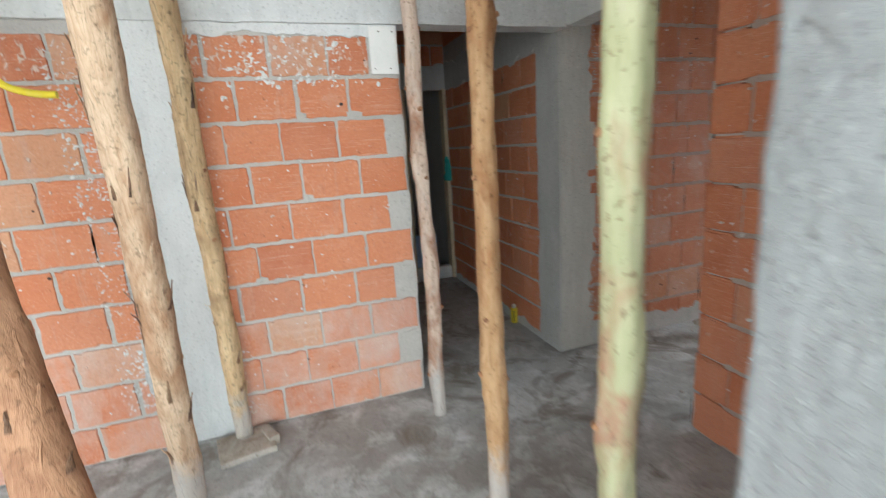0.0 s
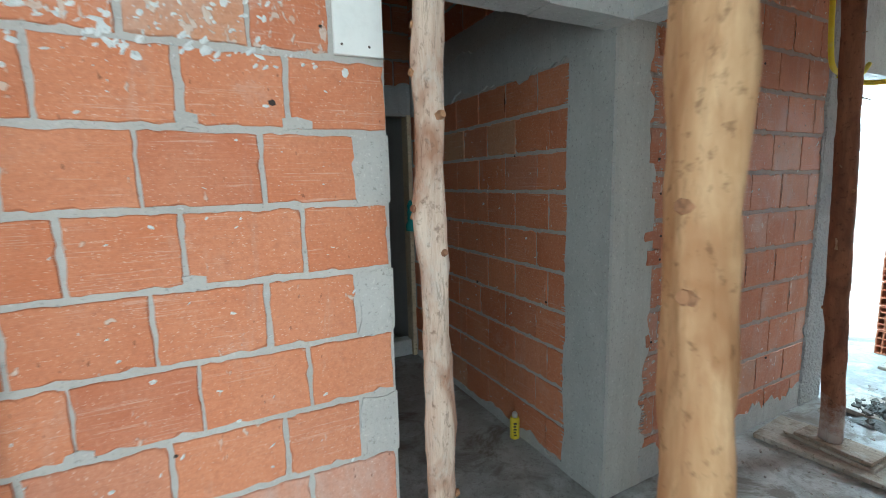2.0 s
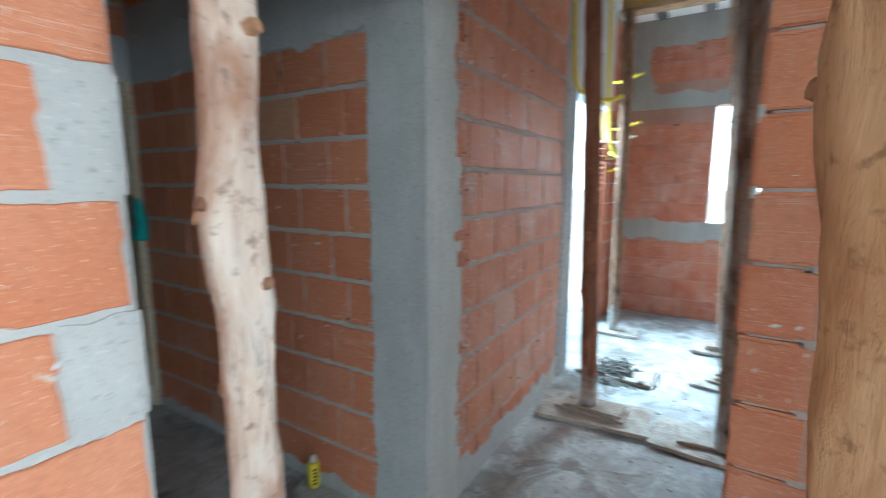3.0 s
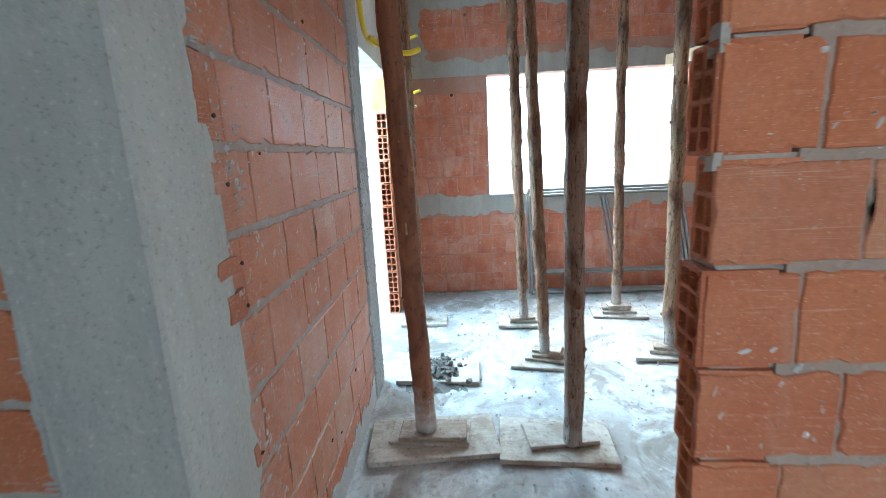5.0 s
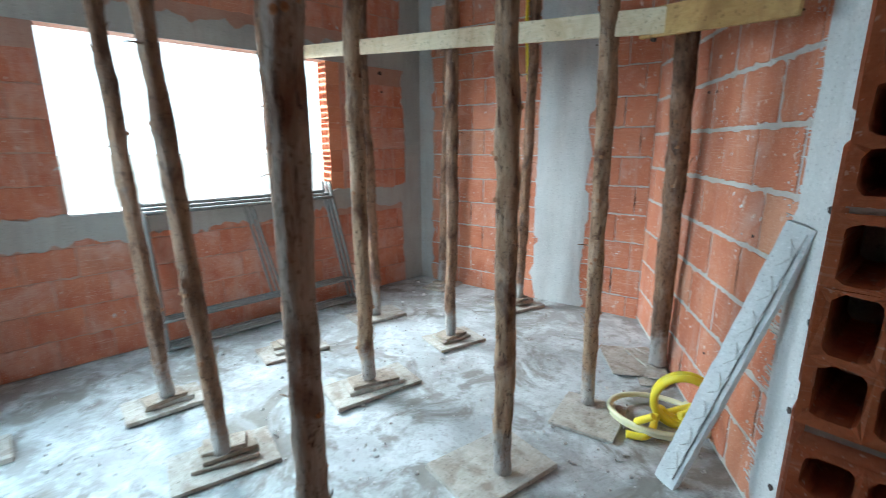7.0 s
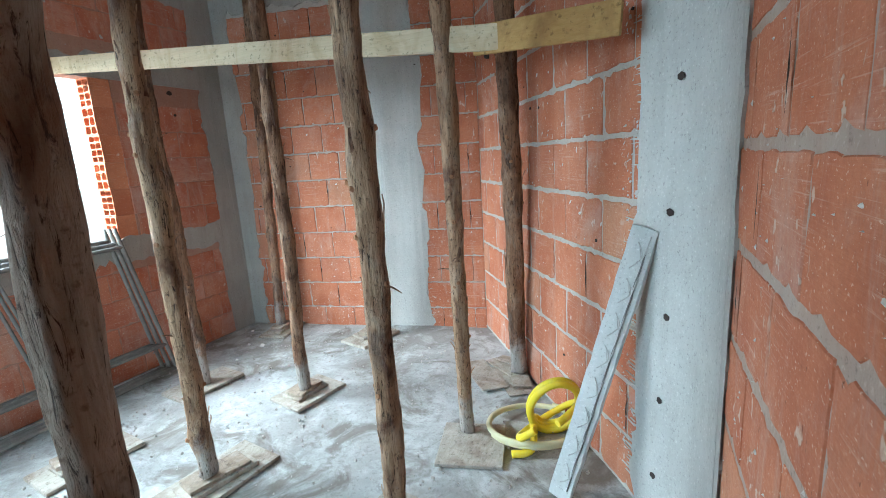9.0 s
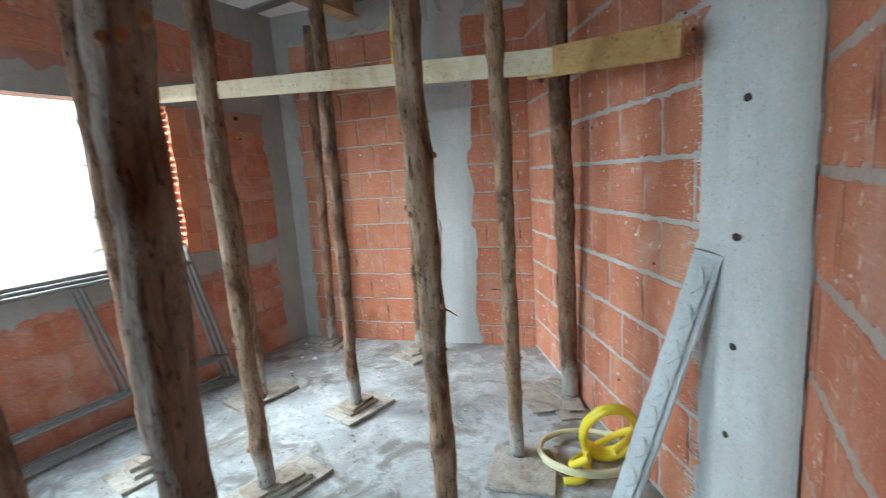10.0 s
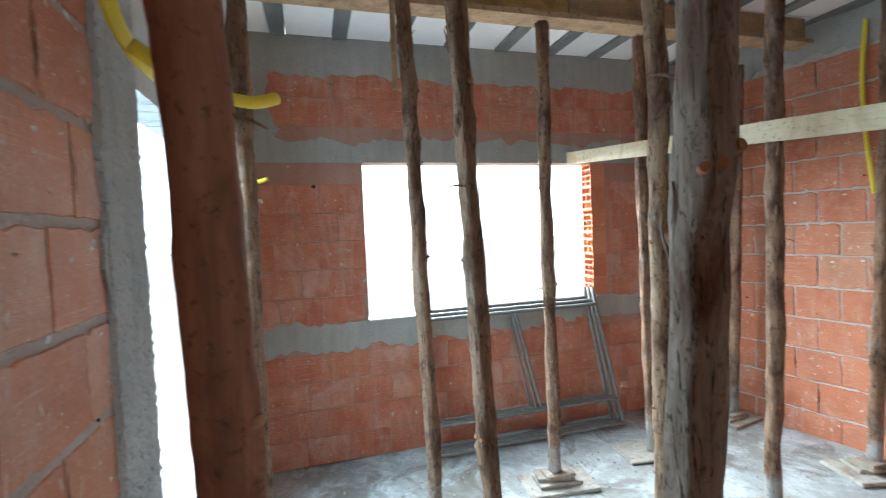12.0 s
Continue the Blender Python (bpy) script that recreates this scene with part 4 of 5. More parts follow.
plain_wall("wall_passage_west", (0.85, 2.885, 0), (0.968, 4.95, 3.1))
plain_wall("wall_store_north", (-0.2, 6.6, 0), (2.12, 6.72, 3.1))
plain_wall("wall_store_west", (-0.3, 4.95, 0), (-0.2, 6.72, 3.1))
plain_wall("wall_store_south", (-0.2, 4.95, 0), (0.85, 5.07, 3.1))
plain_wall("wall_store_east", (2.0, 5.07, 0), (2.12, 6.6, 3.1))
# unseen west wall, its opening added only for the fill lamp
Wall("wall_terrace_west", (-2.2, 2.88), (-2.2, -3.0), 0, 3.1, 0.12, "unseen raw block wall with an opening added to let fill light in", holes=[(1.2, 4.0, 0.3, 2.4)])
Wall("wall_terrace_south", (-2.2, -3.0), (2.1, -3.0), 0, 3.1, 0.12, "raw block wall with a wide terrace opening", holes=[(0.4, 3.6, 0.0, 2.4)])
bm = bmesh.new()
box(bm, (1.55, 4.96, 0.0), (1.95, 5.06, 0.14), bevel=0.006, jitter=0.004)
tagged(mesh_object("threshold", bm, CONCRETE), "raised concrete threshold in the passage doorway", "threshold", kind="structure")
bm = bmesh.new()
box(bm, (5.965, 0.095, 1.024), (6.125, 2.025, 1.036), jitter=0.002)
tagged(mesh_object("window_sill", bm, CONCRETE), "rough cement window sill", "window sill", kind="structure")


# ---- props ----
def post(foot, top, r0, r1, bark, label, seed, knots=7, flakes=12, sides=18, bend=0.014, rough=0.010, group="timber props", twigs=0):
    """A crooked round pole with knots and peeling bark, from its foot to its top."""
    rng = random.Random(seed)
    foot, top = Vector(foot), Vector(top)
    ob = thing("timber_prop", foot, label, "prop", group)
    inv = Matrix.Translation(-foot)
    n = 84
    ph = [rng.uniform(0, 50) for _ in range(4)]
    spots = [(rng.uniform(0.06, 0.94), rng.uniform(0, 6.28), rng.uniform(0.5, 1.0)) for _ in range(knots)]

    def centre(t):
        w = math.sin(math.pi * t)
        return foot.lerp(top, t) + Vector((noise.noise(Vector((t * 2.4, ph[0], 0))), noise.noise(Vector((t * 2.4, ph[1], 0))), 0)) * bend * w + Vector((noise.noise(Vector((t * 9, ph[2], 0))), noise.noise(Vector((t * 9, ph[3], 0))), 0)) * 0.006

    def radius(t, a):
        r = r0 + (r1 - r0) * t
        c = Vector((math.cos(a), math.sin(a), t * 7))
        r += rough * noise.noise(c * 1.4 + Vector((ph[0], 0, 0))) + rough * 0.6 * noise.noise(Vector((c.x * 4, c.y * 4, t * 26 + ph[1]))) + rough * 0.45 * noise.noise(Vector((c.x * 9, c.y * 9, t * 60 + ph[2])))
        for kt, ka, ks in spots:
            d = ((t - kt) * 34) ** 2 + (math.atan2(math.sin(a - ka), math.cos(a - ka)) * 1.9) ** 2
            r += 0.013 * ks * math.exp(-d)
        return r

    bm = bmesh.new()
    rings = []
    for i in range(n + 1):
        t = i / n
        c = centre(t)
        rings.append([bm.verts.new(inv @ (c + Vector((math.cos(a), math.sin(a), 0)) * radius(t, a))) for a in [2 * math.pi * j / sides for j in range(sides)]])
    for a, b in zip(rings, rings[1:]):
        for j in range(sides):
            bm.faces.new((a[j], a[(j + 1) % sides], b[(j + 1) % sides], b[j])).smooth = True
    bm.faces.new(rings[0][::-1])
    bm.faces.new(rings[-1])
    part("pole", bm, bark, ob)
    for kt, ka, ks in spots:
        bm = bmesh.new()
        d = Vector((math.cos(ka), math.sin(ka), 0.25)).normalized()
        p = inv @ (centre(kt) + Vector((d.x, d.y, 0)) * (radius(kt, ka) - 0.006))
        tube(bm, [p, p + d * 0.005, p + d * (0.009 + 0.006 * ks)], lambda t, ks=ks: (0.013 - 0.005 * t) * (0.7 + 0.4 * ks), 7)
        part("knot", bm, KNOT, ob, "reddish branch knot")
    for _ in range(flakes):
        t, a, ln, w = rng.uniform(0.03, 0.95), rng.uniform(0, 6.28), rng.uniform(0.03, 0.13), rng.uniform(0.006, 0.020)
        curl = rng.choice((0.006, 0.010, 0.022))
        bm = bmesh.new()
        rows = []
        for i in range(5):
            s = i / 4
            tt = min(0.995, t + ln * s / 3.0)
            lift = 0.002 + curl * s * s * rng.uniform(0.5, 1.2)
            aa = a + 0.15 * s
            rad = radius(tt, aa) + lift
            half = w * (1 - 0.8 * s) / rad
            c = centre(tt)
            rows.append([bm.verts.new(inv @ (c + Vector((math.cos(aa + k * half), math.sin(aa + k * half), 0)) * (rad - (0.003 if abs(k) else 0)))) for k in (-1, 0, 1)]
                        + [bm.verts.new(inv @ (c + Vector((math.cos(aa + k * half), math.sin(aa + k * half), 0)) * (rad - 0.004))) for k in (1, -1)])
        for p, q in zip(rows, rows[1:]):
            for j in range(5):
                bm.faces.new((p[j], p[(j + 1) % 5], q[(j + 1) % 5], q[j]))
        bm.faces.new(rows[0][::-1])
        bm.faces.new(rows[-1])
        part("bark_strip", bm, rng.choice((BARK_DARK, BARK_DARK, BARK_PALE, bark)), ob, "peeling strip of bark")
    for _ in range(twigs):
        t, a = rng.uniform(0.25, 0.8), rng.uniform(0, 6.28)
        d = Vector((math.cos(a), math.sin(a), rng.uniform(-0.9, 0.5))).normalized()
        p = inv @ (centre(t) + Vector((d.x, d.y, 0)) * (radius(t, a) - 0.005))
        ln = rng.uniform(0.03, 0.07)
        bm = bmesh.new()
        tube(bm, [p, p + d * ln * 0.5 + Vector((0, 0, 0.004)), p + d * ln], lambda u: 0.0045 - 0.003 * u, 6)
        part("twig", bm, BARK_DARK, ob, "broken twig stub")
    return ob


TOP = 2.905
def room_post(foot, top27, r0, r1, bark, label, seed, **kw):
    kw.setdefault("knots", 10)
    kw.setdefault("twigs", 3)
    kw.setdefault("flakes", 30)
    f = Vector(foot)
    t = f + (Vector((*top27, 2.7)) - f) * ((TOP - f.z) / (2.7 - f.z))
    slim = 1.0 if bark is BARK_RED else 0.92
    return post(f, t, r0 * slim, r1 * slim, bark, label, seed, **kw)


BROWN = "rough brown eucalyptus prop with peeling bark, wedged on boards"
room_post((3.355, 2.515, 0.075), (3.245, 2.575), 0.050, 0.044, BARK_RED, "thick red-brown timber prop standing beside the doorway", 101, sides=20, knots=4, flakes=3, bend=0.006, rough=0.007)
room_post((3.265, 1.785, 0.05), (3.085, 1.835), 0.048, 0.046, BARK_SPLIT, "thick weathered timber prop with long cracks and a dark side", 102, sides=24, knots=7, flakes=16, rough=0.008, bend=0.004)
room_post((4.185, 1.766, 0.105), (4.16, 1.88), 0.040, 0.040, BARK_BROWN, BROWN, 103, knots=11)
room_post((4.293, 0.883, 0.095), (4.187, 0.98), 0.044, 0.046, BARK_PALE, BROWN, 104, knots=11)
room_post((4.443, 0.029, 0.075), (4.297, 0.163), 0.042, 0.042, BARK_BROWN, BROWN, 105, knots=11)
room_post((3.255, 0.875, 0.045), (3.15, 1.08), 0.044, 0.043, BARK_PALE, "pale brown knotty prop standing on a board", 106, sides=18, knots=12, flakes=22)
room_post((3.277, 0.064, 0.03), (3.194, 0.345), 0.042, 0.042, BARK_PALE, "pale knotty prop with loose bark strips", 107, knots=12, flakes=30)
room_post((4.572, -0.988, 0.09), (4.396, -0.843), 0.043, 0.042, BARK_DARK, BROWN, 108)
room_post((4.955, 1.818, 0.08), (4.95, 1.89), 0.044, 0.042, BARK_BROWN, BROWN, 109)
room_post((5.156, 0.979, 0.10), (5.072, 1.015), 0.043, 0.040, BARK_BROWN, BROWN, 110)
room_post((5.509, -0.895, 0.075), (5.466, -0.957), 0.045, 0.042, BARK_BROWN, BROWN, 111)
room_post((5.267, 0.125, 0.03), (5.144, 0.259), 0.043, 0.042, BARK_DARK, BROWN, 112)
room_post((3.175, -0.665, 0.05), (3.135, -0.40), 0.060, 0.060, BARK_DARK, "thick dark prop leaning close to the slanted wall", 113, knots=11)
room_post((5.08, 2.72, 0.03), (4.95, 2.70), 0.048, 0.046, BARK_DARK, "dark bark-covered prop beside the doorway", 114, knots=11)

post((-0.25, 1.45, 0.0), (-0.86, 2.26, 3.1), 0.075, 0.07, BARK_RUST, "thick reddish timber prop leaning over", 121, sides=20, flakes=26, group="entry props")
post((-0.25, 2.28, 0.0), (-0.062, 1.72, 3.1), 0.056, 0.060, BARK_TAN, "tan peeled prop with shaggy loose bark", 122, sides=20, knots=7, flakes=44, group="entry props", rough=0.009)
post((-0.062, 2.655, 0.035), (-0.03, 2.42, 3.1), 0.046, 0.050, BARK_ORANGE, "yellow-brown split prop with loose bark", 123, sides=20, knots=6, flakes=40, group="entry props", rough=0.008)
post((0.974, 2.462, 0.0), (0.937, 2.375, 3.1), 0.036, 0.031, BARK_GREY, "slim greyish prop with sawn knots and plaster stains", 124, sides=20, knots=14, flakes=0, group="entry props", bend=0.01)
post((0.985, 1.70, 0.0), (1.03, 1.85, 3.1), 0.041, 0.042, BARK_HONEY, "smooth tan peeled prop with small knots", 125, sides=24, knots=18, flakes=0, group="entry props", bend=0.01)
post((0.975, 1.005, 0.0), (0.865, 0.89, 3.1), 0.041, 0.043, BARK_GREEN, "mossy yellow-green prop with reddish patches", 126, sides=24, knots=8, flakes=0, group="entry props", bend=0.01)


# ---- boards under the props ----
def board(name, centre, size, yaw, material, label, category="board", group="", tilt=(0, 0), bevel=0.003, seed=0):
    rng = random.Random(seed + int(1000 * abs(centre[0])))
    bm = bmesh.new()
    x, y, z = (s / 2 for s in size)
    box(bm, (-x, -y, 0), (x, y, 2 * z), bevel=bevel, jitter=0.003, rng=rng)
    ob = tagged(mesh_object(name, bm, material), label, category, group)
    ob.matrix_world = pose(*centre, tilt[0], tilt[1], yaw)
    return ob


def footing(x, y, yaw, w, d, wedges, seed, thick=0.024):
    rng = random.Random(seed)
    board("base_board", (x, y, 0.002), (w, d, thick), yaw, BOARD_GREY, "cement-dusted square of board under a prop", group="base boards")
    z = 0.004 + thick
    for k in range(wedges):
        a = yaw + rng.uniform(-12, 12)
        board("wedge_board", (x + rng.uniform(-0.02, 0.02), y + rng.uniform(-0.03, 0.03), z), (w * (0.55 - 0.08 * k), d * (0.62 - 0.1 * k), 0.022), a, FORM_DUSTY if k else BOARD_GREY, "short offcut of board wedged under a prop", group="wedge boards")
        z += 0.024


footing(3.36, 2.48, 6, 0.36, 0.66, 2, 1)
footing(3.33, 1.86, -4, 0.36, 0.56, 1, 2)
footing(4.25, 1.75, -10, 0.30, 0.46, 3, 3)
footing(4.33, 0.84, -8, 0.30, 0.56, 2, 4)
footing(4.46, -0.02, -12, 0.30, 0.40, 2, 5)
footing(3.33, 0.86, -8, 0.36, 0.50, 0, 6)
footing(3.22, 0.16, 14, 0.34, 0.36, 0, 7)
footing(4.58, -0.98, -14, 0.30, 0.42, 3, 8)
footing(5.00, 1.83, -3, 0.26, 0.40, 2, 9)
footing(5.16, 0.96, -6, 0.28, 0.46, 3, 10)
footing(5.50, -0.90, 12, 0.26, 0.38, 2, 11)
footing(5.29, 0.12, -8, 0.28, 0.46, 0, 12)
footing(5.08, 2.68, 2, 0.26, 0.40, 0, 14)
footing(-0.05, 2.58, 12, 0.26, 0.24, 0, 15, 0.03)
board("wedge_board", (0.07, 2.60, 0.002), (0.05, 0.12, 0.05), 25, BOARD_GREY, "small offcut of board standing at a prop", group="wedge boards")
board("base_board", (0.95, 1.66, -0.002), (0.2, 0.22, 0.006), 20, BOARD_GREY, "thin dusty board under a prop", group="base boards")
for k, (x, y, a, w, d, z) in enumerate(((3.22, -0.60, 35, 0.16, 0.42, 0.002), (3.30, -0.74, 52, 0.10, 0.34, 0.012), (3.16, -0.62, 20, 0.12, 0.30, 0.026), (3.42, -0.62, 38, 0.18, 0.5, 0.001), (3.24, -0.80, 64, 0.09, 0.3, 0.036))):
    board("scrap_board", (x, y, z), (w, d, 0.012), a, BOARD_GREY, "dusty scrap of board on the floor", group="scrap boards", tilt=(1.2 * k, 0))

# heap of rubble on a board by the doorway
board("base_board", (4.10, 2.49, 0.002), (0.34, 0.54, 0.028), -3, BOARD_GREY, "cement-dusted board carrying a heap of rubble", group="base boards")
RX, RY = 4.10, 2.50
bm = bmesh.new()
rng = random.Random(8)
for i in range(14):
    for j in range(14):
        x, y = -0.26 + 0.52 * i / 13, -0.2 + 0.4 * j / 13
        pts[i][j] = bm.verts.new((RX + x, RY + y, -0.005 + 0.055 * max(0, 1 - (x / 0.26) ** 2 - (y / 0.2) ** 2 + 0.5 * noise.noise(Vector((x * 9, y * 9, 1)))) + 0.014 * noise.noise(Vector((x * 25, y * 25, 4)))))
for i in range(13):
    for j in range(13):
        bm.faces.new((pts[i][j], pts[i + 1][j], pts[i + 1][j + 1], pts[i][j + 1]))
for k in range(300):
    a, r = rng.uniform(0, 6.28), abs(rng.gauss(0, 0.085))
    q = rng.choice((0.004, 0.006, 0.008, 0.013))
    x, y = RX + 1.3 * r * math.cos(a), RY + r * math.sin(a)
    box(bm, (-q, -q, -q), (q, q, q), pose(x, y, max(0.03, 0.062 - 0.2 * r) + q * 0.3, rng.uniform(0, 90), rng.uniform(0, 90), rng.uniform(0, 90)), jitter=q * 0.4, rng=rng)
tagged(mesh_object("rubble_heap", bm, RUBBLE), "low heap of grey mortar rubble on the floor", "rubble", kind="stuff")
bm = bmesh.new()
for k in range(1800):
    x, y = rng.uniform(2.3, 5.9), rng.uniform(-1.0, 2.8)
    if y < 0.6 and x < 2.21 + (0.58 - y) * 0.71 + 0.1:
        continue
    s = rng.choice((0.002, 0.002, 0.003, 0.004, 0.005)) * rng.uniform(0.8, 1.3)
    box(bm, (-s, -s, -s), (s, s, s), pose(x, y, s * 0.6 + 0.004, rng.uniform(0, 90), rng.uniform(0, 90), 0), jitter=s * 0.4, rng=rng)
tagged(mesh_object("floor_crumbs", bm, MORTAR), "scattered crumbs of mortar on the floor", "rubble", kind="stuff")

# beams of formwork under the slab
for x, y0, y1 in ((3.20, -0.35, 2.72), (4.22, -1.2, 2.8), (5.06, -1.1, 2.8)):
    ob = thing("formwork_beam", (x, (y0 + y1) / 2, TOP), "long brown formwork board carrying the slab joists", "beam", "formwork beams")
    for k, (a, b) in enumerate(((y0, (y0 + y1) / 2 - 0.004), ((y0 + y1) / 2, y1))):
        bm = bmesh.new()
        box(bm, (-0.075, a - (y0 + y1) / 2, 0), (0.075, b - (y0 + y1) / 2, 0.03), bevel=0.002, jitter=0.002)
        part("flat_board", bm, FORM_WOOD, ob)
        bm = bmesh.new()
        box(bm, (-0.015, a - (y0 + y1) / 2, 0.03), (0.015, b - (y0 + y1) / 2, 0.222), bevel=0.002, jitter=0.002)
        part("edge_board", bm, BOARD_OCHRE if k else FORM_WOOD, ob)

board("hanging_board", (4.93, 1.955, 2.42), (0.012, 0.03, 0.49), 10, FORM_WOOD, "narrow wooden slat hanging beside a prop", "board")

# brace board nailed across the props
brace = thing("brace_board", (4.5, 0.3, 2.1), "long pale sawn board nailed across the props", "board")


def plank_between(name, a, b, h, t, material, parent, label=""):
    a, b = Vector(a) - parent.location, Vector(b) - parent.location
    d = b - a
    m = Matrix.Translation(a) @ d.to_track_quat("X", "Z").to_matrix().to_4x4()
    bm = bmesh.new()
    box(bm, (0, -t / 2, -h), (d.length, t / 2, 0), m, bevel=0.002)
    return part(name, bm, material, parent, label)


plank_between("long_plank", (2.95, 0.265, 2.02), (5.955, 0.315, 2.29), 0.10, 0.022, BOARD_PALE, brace)
plank_between("end_plank", (2.50, 0.395, 1.995), (3.08, 0.235, 2.035), 0.115, 0.022, BOARD_OCHRE, brace, "ochre end plank")
plank_between("cleat", (3.03, 0.20, 2.03), (3.045, 0.20, 2.031), 0.12, 0.03, DARK, brace, "dark binding at the joint")


# ---- leaning cemented plank ----
lean = thing("leaning_plank", (2.73, 0.36, 0.0), "cement-caked white plank with wire ends leaning on the wall", "plank")
a, b = Vector((0, 0, 0)), Vector((2.405 - 2.73, 0.345 - 0.36, 1.215))
d = (b - a).normalized()
out = Vector((0.30, 0.95, 0.08))
out = (out - d * out.dot(d)).normalized()
side = d.cross(out)
m = Matrix(((side.x, out.x, d.x, 0), (side.y, out.y, d.y, 0), (side.z, out.z, d.z, 0), (0, 0, 0, 1)))
bm = bmesh.new()
rng = random.Random(5)
for k in range(24):
    z0, z1 = 1.255 * k / 24, 1.255 * (k + 1) / 24
    box(bm, (-0.048, -0.02, z0), (0.048, 0.022, z1), m)
for v in bm.verts:
    v.co += m.to_3x3() @ Vector((0.005 * noise.noise(v.co * 14), 0.005 * noise.noise(v.co * 17 + Vector((3, 0, 0))), 0))
part("plank_body", bm, CEMENTED, lean)
bm = bmesh.new()
pts = [m @ Vector((0.028 + 0.006 * noise.noise(Vector((k * 0.9, 0, 0))), 0.025, 0.06 + k * 0.058)) for k in range(20)]
tube(bm, pts, 0.0035, 5)
part("wire", bm, TUBE, lean, "thin grey wire along the plank")
for k in range(8):
    z = 0.08 + k * 0.145
    bm = bmesh.new()
    tube(bm, [m @ Vector((-0.012, 0.023, z)), m @ Vector((0.024, 0.034, z + 0.055 + rng.uniform(-0.008, 0.008))), m @ Vector((-0.008, 0.023, z + 0.105))], 0.0022, 5)
    part("lattice_wire", bm, RENDER_GREY, lean, "bent lattice wire")
    bm = bmesh.new()
    tube(bm, [m @ Vector((0.002, 0.023, z + 0.09)), m @ Vector((0.026, 0.033, z + 0.05)), m @ Vector((0.03, 0.023, z + 0.135 + rng.uniform(-0.01, 0.01)))], 0.0022, 5)
    part("lattice_wire", bm, RENDER_GREY, lean, "bent lattice wire")

# ---- hoses ----
def hose(name, pts, r, material, label, closed=False, sides=10):
    p0 = Vector(pts[0])
    bm = bmesh.new()
    tube(bm, [Vector(p) - p0 for p in pts], r, sides, closed)
    ob = tagged(mesh_object(name, bm, material), label, "hose", "conduits")
    ob.location = p0
    return ob


coil = thing("hose_coil", (2.88, -0.02, 0.0), "loose coil of bright yellow corrugated conduit on the floor", "hose")


def loop(cx, cy, cz, rx, ry, tilt, yaw, turns, n, start=0.0, rise=0.0):
    m = pose(cx, cy, cz, tilt, 0, yaw)
    return [m @ Vector((rx * math.cos(start + 2 * math.pi * turns * i / n), ry * math.sin(start + 2 * math.pi * turns * i / n), rise * i / n)) for i in range(n + 1)]


bm = bmesh.new()
tube(bm, loop(0.06, -0.06, 0.035, 0.25, 0.21, 3, 20, 1.6, 26, 0.4, 0.02), 0.016, 10)
part("pale_loop", bm, HOSE_PALE, coil, "dusty pale loop of hose")
bm = bmesh.new()
tube(bm, loop(-0.06, -0.02, 0.175, 0.13, 0.19, 66, 25, 2.3, 34, 3.6, 0.05) + [Vector((0.03, 0.14, 0.03)), Vector((0.12, 0.20, 0.02))], 0.019, 12)
part("upright_loop", bm, YELLOW, coil)
bm = bmesh.new()
tube(bm, loop(-0.04, 0.0, 0.11, 0.20, 0.16, 40, 70, 0.9, 16, 1.0, 0.03), 0.019, 12)
part("tilted_loop", bm, YELLOW, coil)

hose("conduit", [(3.36, 2.70, 3.05), (3.38, 2.71, 2.5), (3.40, 2.70, 2.1), (3.50, 2.70, 2.02), (3.62, 2.70, 2.015), (3.80, 2.72, 2.05), (3.95, 2.75, 2.12)], 0.013, YELLOW, "bright yellow conduit hanging from the ceiling")
hose("conduit", [(-0.86, 2.75, 2.12), (-0.80, 2.62, 2.05), (-0.73, 2.56, 1.95), (-0.67, 2.55, 1.82), (-0.58, 2.55, 1.775), (-0.49, 2.55, 1.765)], 0.014, YELLOW, "bright yellow conduit curling out of the wall")
for z, ln, y in ((2.46, 0.2, 2.94), (2.01, 0.2, 2.94), (1.88, 0.16, 2.94), (1.72, 0.10, 2.94), (1.6, 0.10, 2.94)):
    hose("conduit", [(5.46, y, z - 0.035), (5.45, y - ln * 0.4, z - 0.04), (5.44, y - ln * 0.8, z - 0.025), (5.42, y - ln - 0.1, z + 0.015)], 0.013, HOSE_PALE if z in (1.72, 1.88) else YELLOW, "short cut conduit end sticking out of the wall")
hose("conduit", [(4.82, 2.84, 3.08), (4.78, 2.82, 2.7), (4.755, 2.81, 2.4), (4.78, 2.80, 2.05), (4.93, 2.80, 1.79), (5.12, 2.80, 1.70), (5.30, 2.88, 1.73)], 0.015, YELLOW, "yellow conduit drooping in a loop beside a dark prop")
hose("conduit", [(3.44, 2.68, 2.0), (3.50, 2.60, 1.955), (3.57, 2.52, 1.95), (3.625, 2.47, 1.975)], 0.013, YELLOW, "cut yellow conduit end beside a red-brown prop")
hose("conduit", [tuple(wall_k.at(1.10, 0.045, 2.98)), tuple(wall_k.at(1.12, 0.05, 2.6)), tuple(wall_k.at(1.10, 0.05, 2.2)), tuple(wall_k.at(1.06, 0.05, 1.81))], 0.013, YELLOW, "yellow conduit hanging down the back wall")

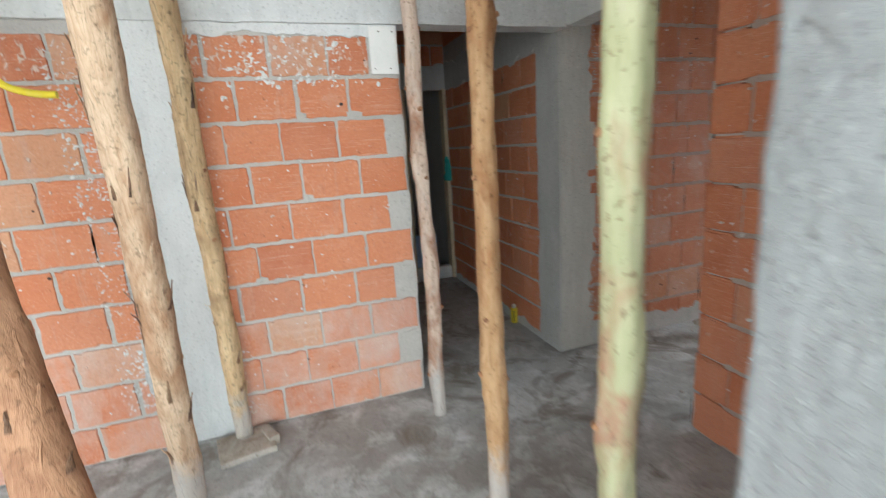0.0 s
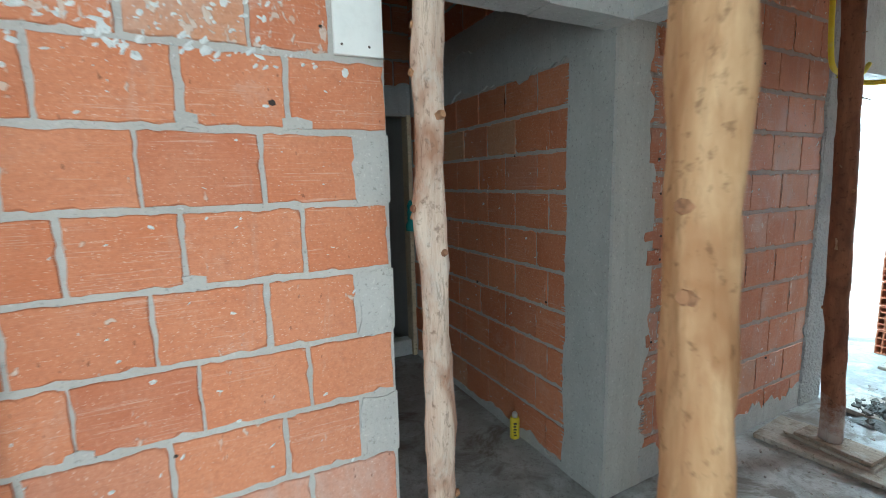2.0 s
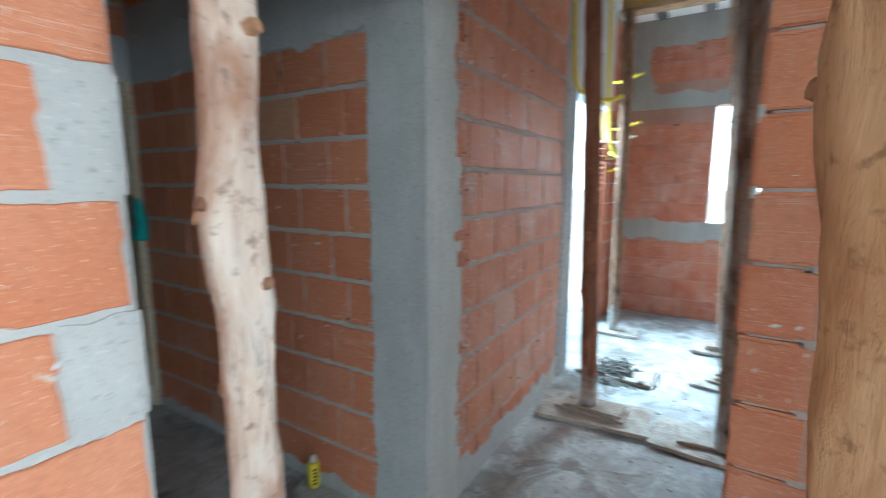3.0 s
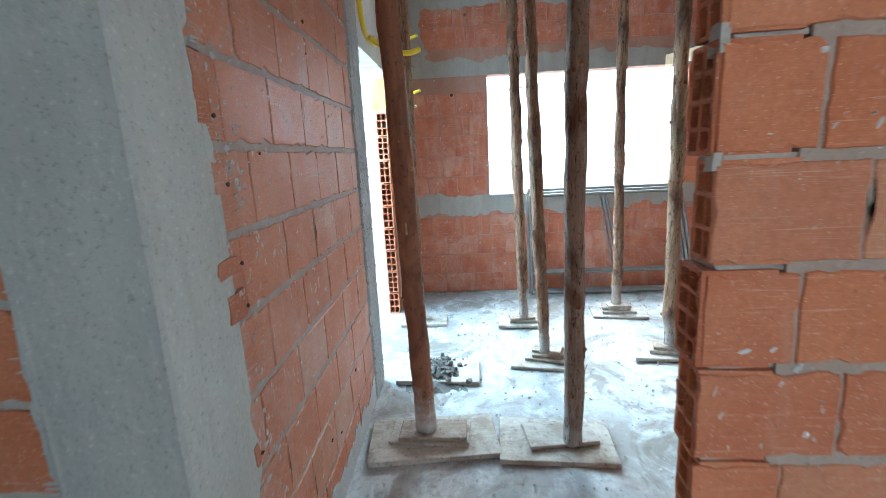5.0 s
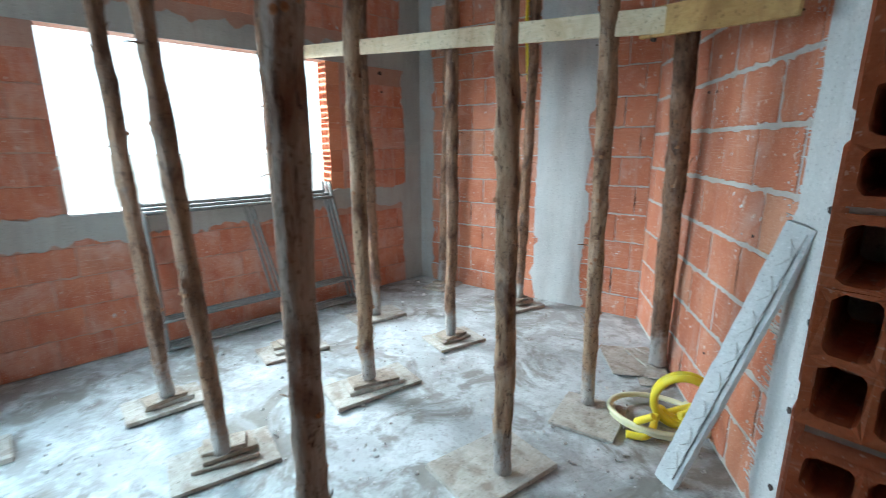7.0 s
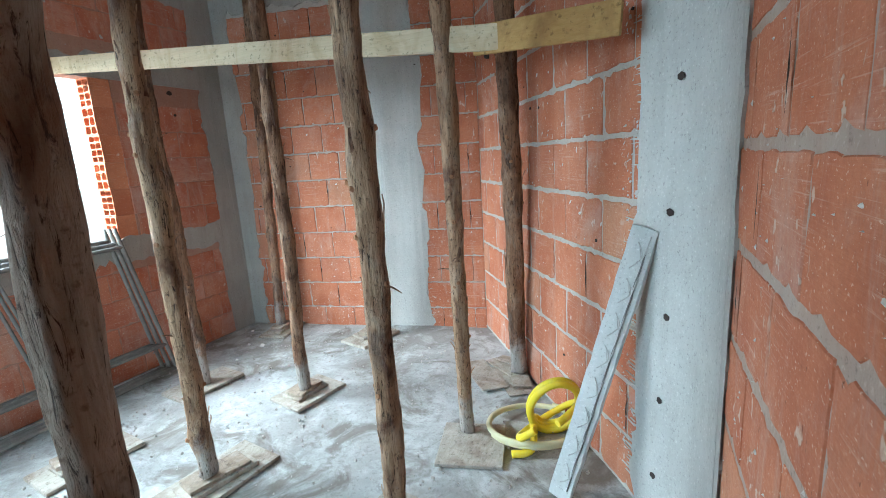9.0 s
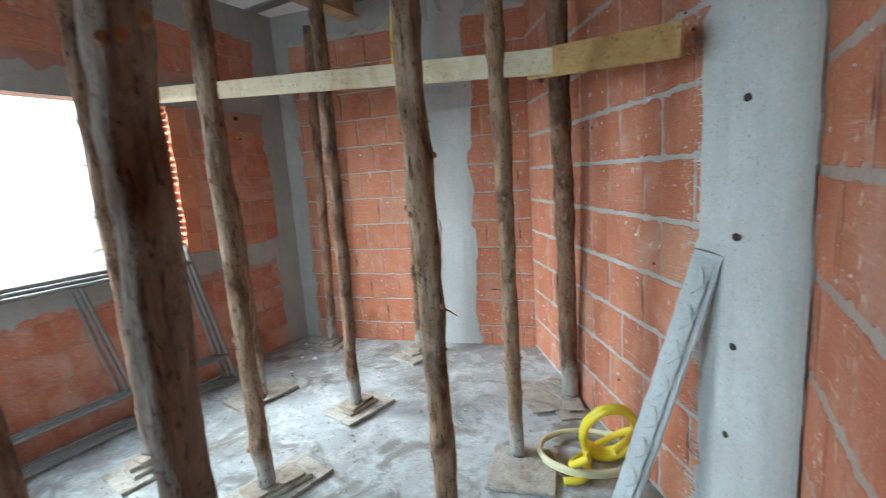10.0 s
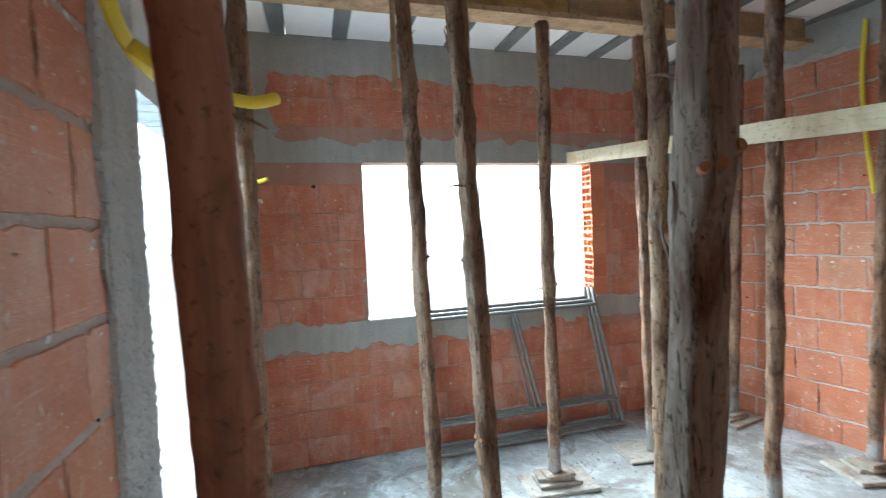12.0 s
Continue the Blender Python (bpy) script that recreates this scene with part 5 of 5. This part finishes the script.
# ---- scaffold frames under the window ----
def scaffold(x_foot, x_top, y0, y1, top, brace_y):
    ob = thing("scaffold_frame", (x_foot, y0, 0.0), "galvanised tubular scaffold frame leaning under the window", "scaffold", "scaffold frames")

    def spot(side, z):
        y = y1 if side else y0 + 0.13 * z
        return Vector((x_foot + (x_top - x_foot) * z / 1.02, y, z)) - Vector((x_foot, y0, 0))

    def rod(name, a, b, r=0.015):
        bm = bmesh.new()
        tube(bm, [a, a.lerp(b, 0.5), b], r, 8)
        part(name, bm, TUBE, ob)

    rod("leg", spot(0, 0.02), spot(0, 1.15))
    rod("leg", spot(1, 0.02), spot(1, top))
    for z in (0.035, 0.235, top - 0.02):
        rod("rail", spot(0, z), spot(1, z))
    rod("strut", Vector((0, brace_y - y0, 0)) + Vector(((x_top - x_foot) * 0.24, 0, 0.24)), Vector(((x_top - x_foot) * 0.95, brace_y + 0.14 - y0, top - 0.03)), 0.011)


scaffold(5.72, 5.885, 0.01, 1.63, 1.03, 0.74)
scaffold(5.77, 5.915, 0.03, 1.65, 1.055, 0.76)
scaffold(5.82, 5.945, 0.05, 1.64, 1.08, 0.79)

# ---- small things ----
rng = random.Random(31)
for x, y, r in ((5.78, -0.80, 0.014), (5.41, -0.55, 0.020), (5.55, -0.54, 0.013), (5.40, -0.27, 0.011)):
    bm = bmesh.new()
    bmesh.ops.create_icosphere(bm, subdivisions=2, radius=r)
    for v in bm.verts:
        v.co += v.co.normalized() * r * 0.5 * noise.noise(v.co * 90 + Vector((x, y, 0)))
        v.co.z = max(v.co.z * 0.7, -r * 0.5)
    ob = tagged(mesh_object("foam_crumb", bm, FOAM), "small broken crumb of white foam on the floor", "foam scrap", "foam crumbs")
    ob.location = (x, y, r * 0.5 + 0.004)

panel = thing("white_panel", (0.893, 2.75, 1.86), "off-white fibre panel nailed to the wall end", "panel")
bm = bmesh.new()
box(bm, (-0.072, -0.006, -0.008), (0.072, 0.004, 0.225), bevel=0.0015, jitter=0.002)
part("sheet", bm, WHITE_BOARD, panel)
for x, z in ((-0.05, 0.02), (0.03, 0.02), (-0.02, 0.2), (0.05, 0.2)):
    bm = bmesh.new()
    bmesh.ops.create_cone(bm, cap_ends=True, segments=8, radius1=0.004, radius2=0.003, depth=0.004)
    bm.transform(Matrix.Translation((x, -0.008, z)) @ Matrix.Rotation(radians(90), 4, "X"))
    part("nail", bm, IRON, panel, "dark nail head")

can = thing("spray_can", (1.955, 3.455, 0.0), "small yellow canister with white cap standing on the floor", "canister")
prof = [(0.0, 0.0), (0.026, 0.0), (0.028, 0.004), (0.028, 0.118), (0.022, 0.128), (0.0, 0.128)]


def lathe(bm, prof, n=20):
    rings = [[bm.verts.new((r * math.cos(2 * math.pi * j / n), r * math.sin(2 * math.pi * j / n), z)) for j in range(n)] for r, z in prof if r > 0]
    for a, b in zip(rings, rings[1:]):
        for j in range(n):
            bm.faces.new((a[j], a[(j + 1) % n], b[(j + 1) % n], b[j])).smooth = True
    bm.faces.new(rings[0][::-1])
    bm.faces.new(rings[-1])


bm = bmesh.new()
lathe(bm, prof)
part("body", bm, CAN_YELLOW, can)
bm = bmesh.new()
lathe(bm, [(0.0, 0.128), (0.016, 0.128), (0.016, 0.150), (0.012, 0.156), (0.0, 0.156)])
part("cap", bm, WHITE_BOARD, can, "white cap")
for k in range(5):
    bm = bmesh.new()
    box(bm, (-0.010, -0.0290, 0.022 + 0.018 * k), (0.008 - 0.003 * (k % 2), -0.0268, 0.032 + 0.018 * k), pose(0, 0, 0, 0, 0, -28))
    part("print", bm, INK, can, "dark printed marks")

bm = bmesh.new()
tube(bm, [(0, 0, 0.25), (0.0, -0.01, 0.2), (0.005, -0.015, 0.1), (0.0, -0.01, 0.0)], lambda t: 0.012 + 0.035 * t ** 0.8, 9)
for v in bm.verts:
    v.co += Vector((0.008 * noise.noise(v.co * 30), 0.008 * noise.noise(v.co * 30 + Vector((5, 0, 0))), 0))
ob = tagged(mesh_object("hanging_bag", bm, TEAL), "small teal cloth bag hanging on the door frame", "bag")
ob.location = (1.945, 4.905, 1.10)
bm = bmesh.new()
bmesh.ops.create_grid(bm, x_segments=14, y_segments=14, size=0.5)
for v in bm.verts:
    v.co = Vector((v.co.x * 0.5, 0.03 * noise.noise(v.co * 6), v.co.y * 0.45 + 0.225))
bmesh.ops.solidify(bm, geom=bm.faces[:], thickness=0.012)
ob = tagged(mesh_object("blue_sack", bm, BLUE), "pale blue plastic sack standing in the far room", "sack")
ob.location = (1.66, 5.35, 0.0)
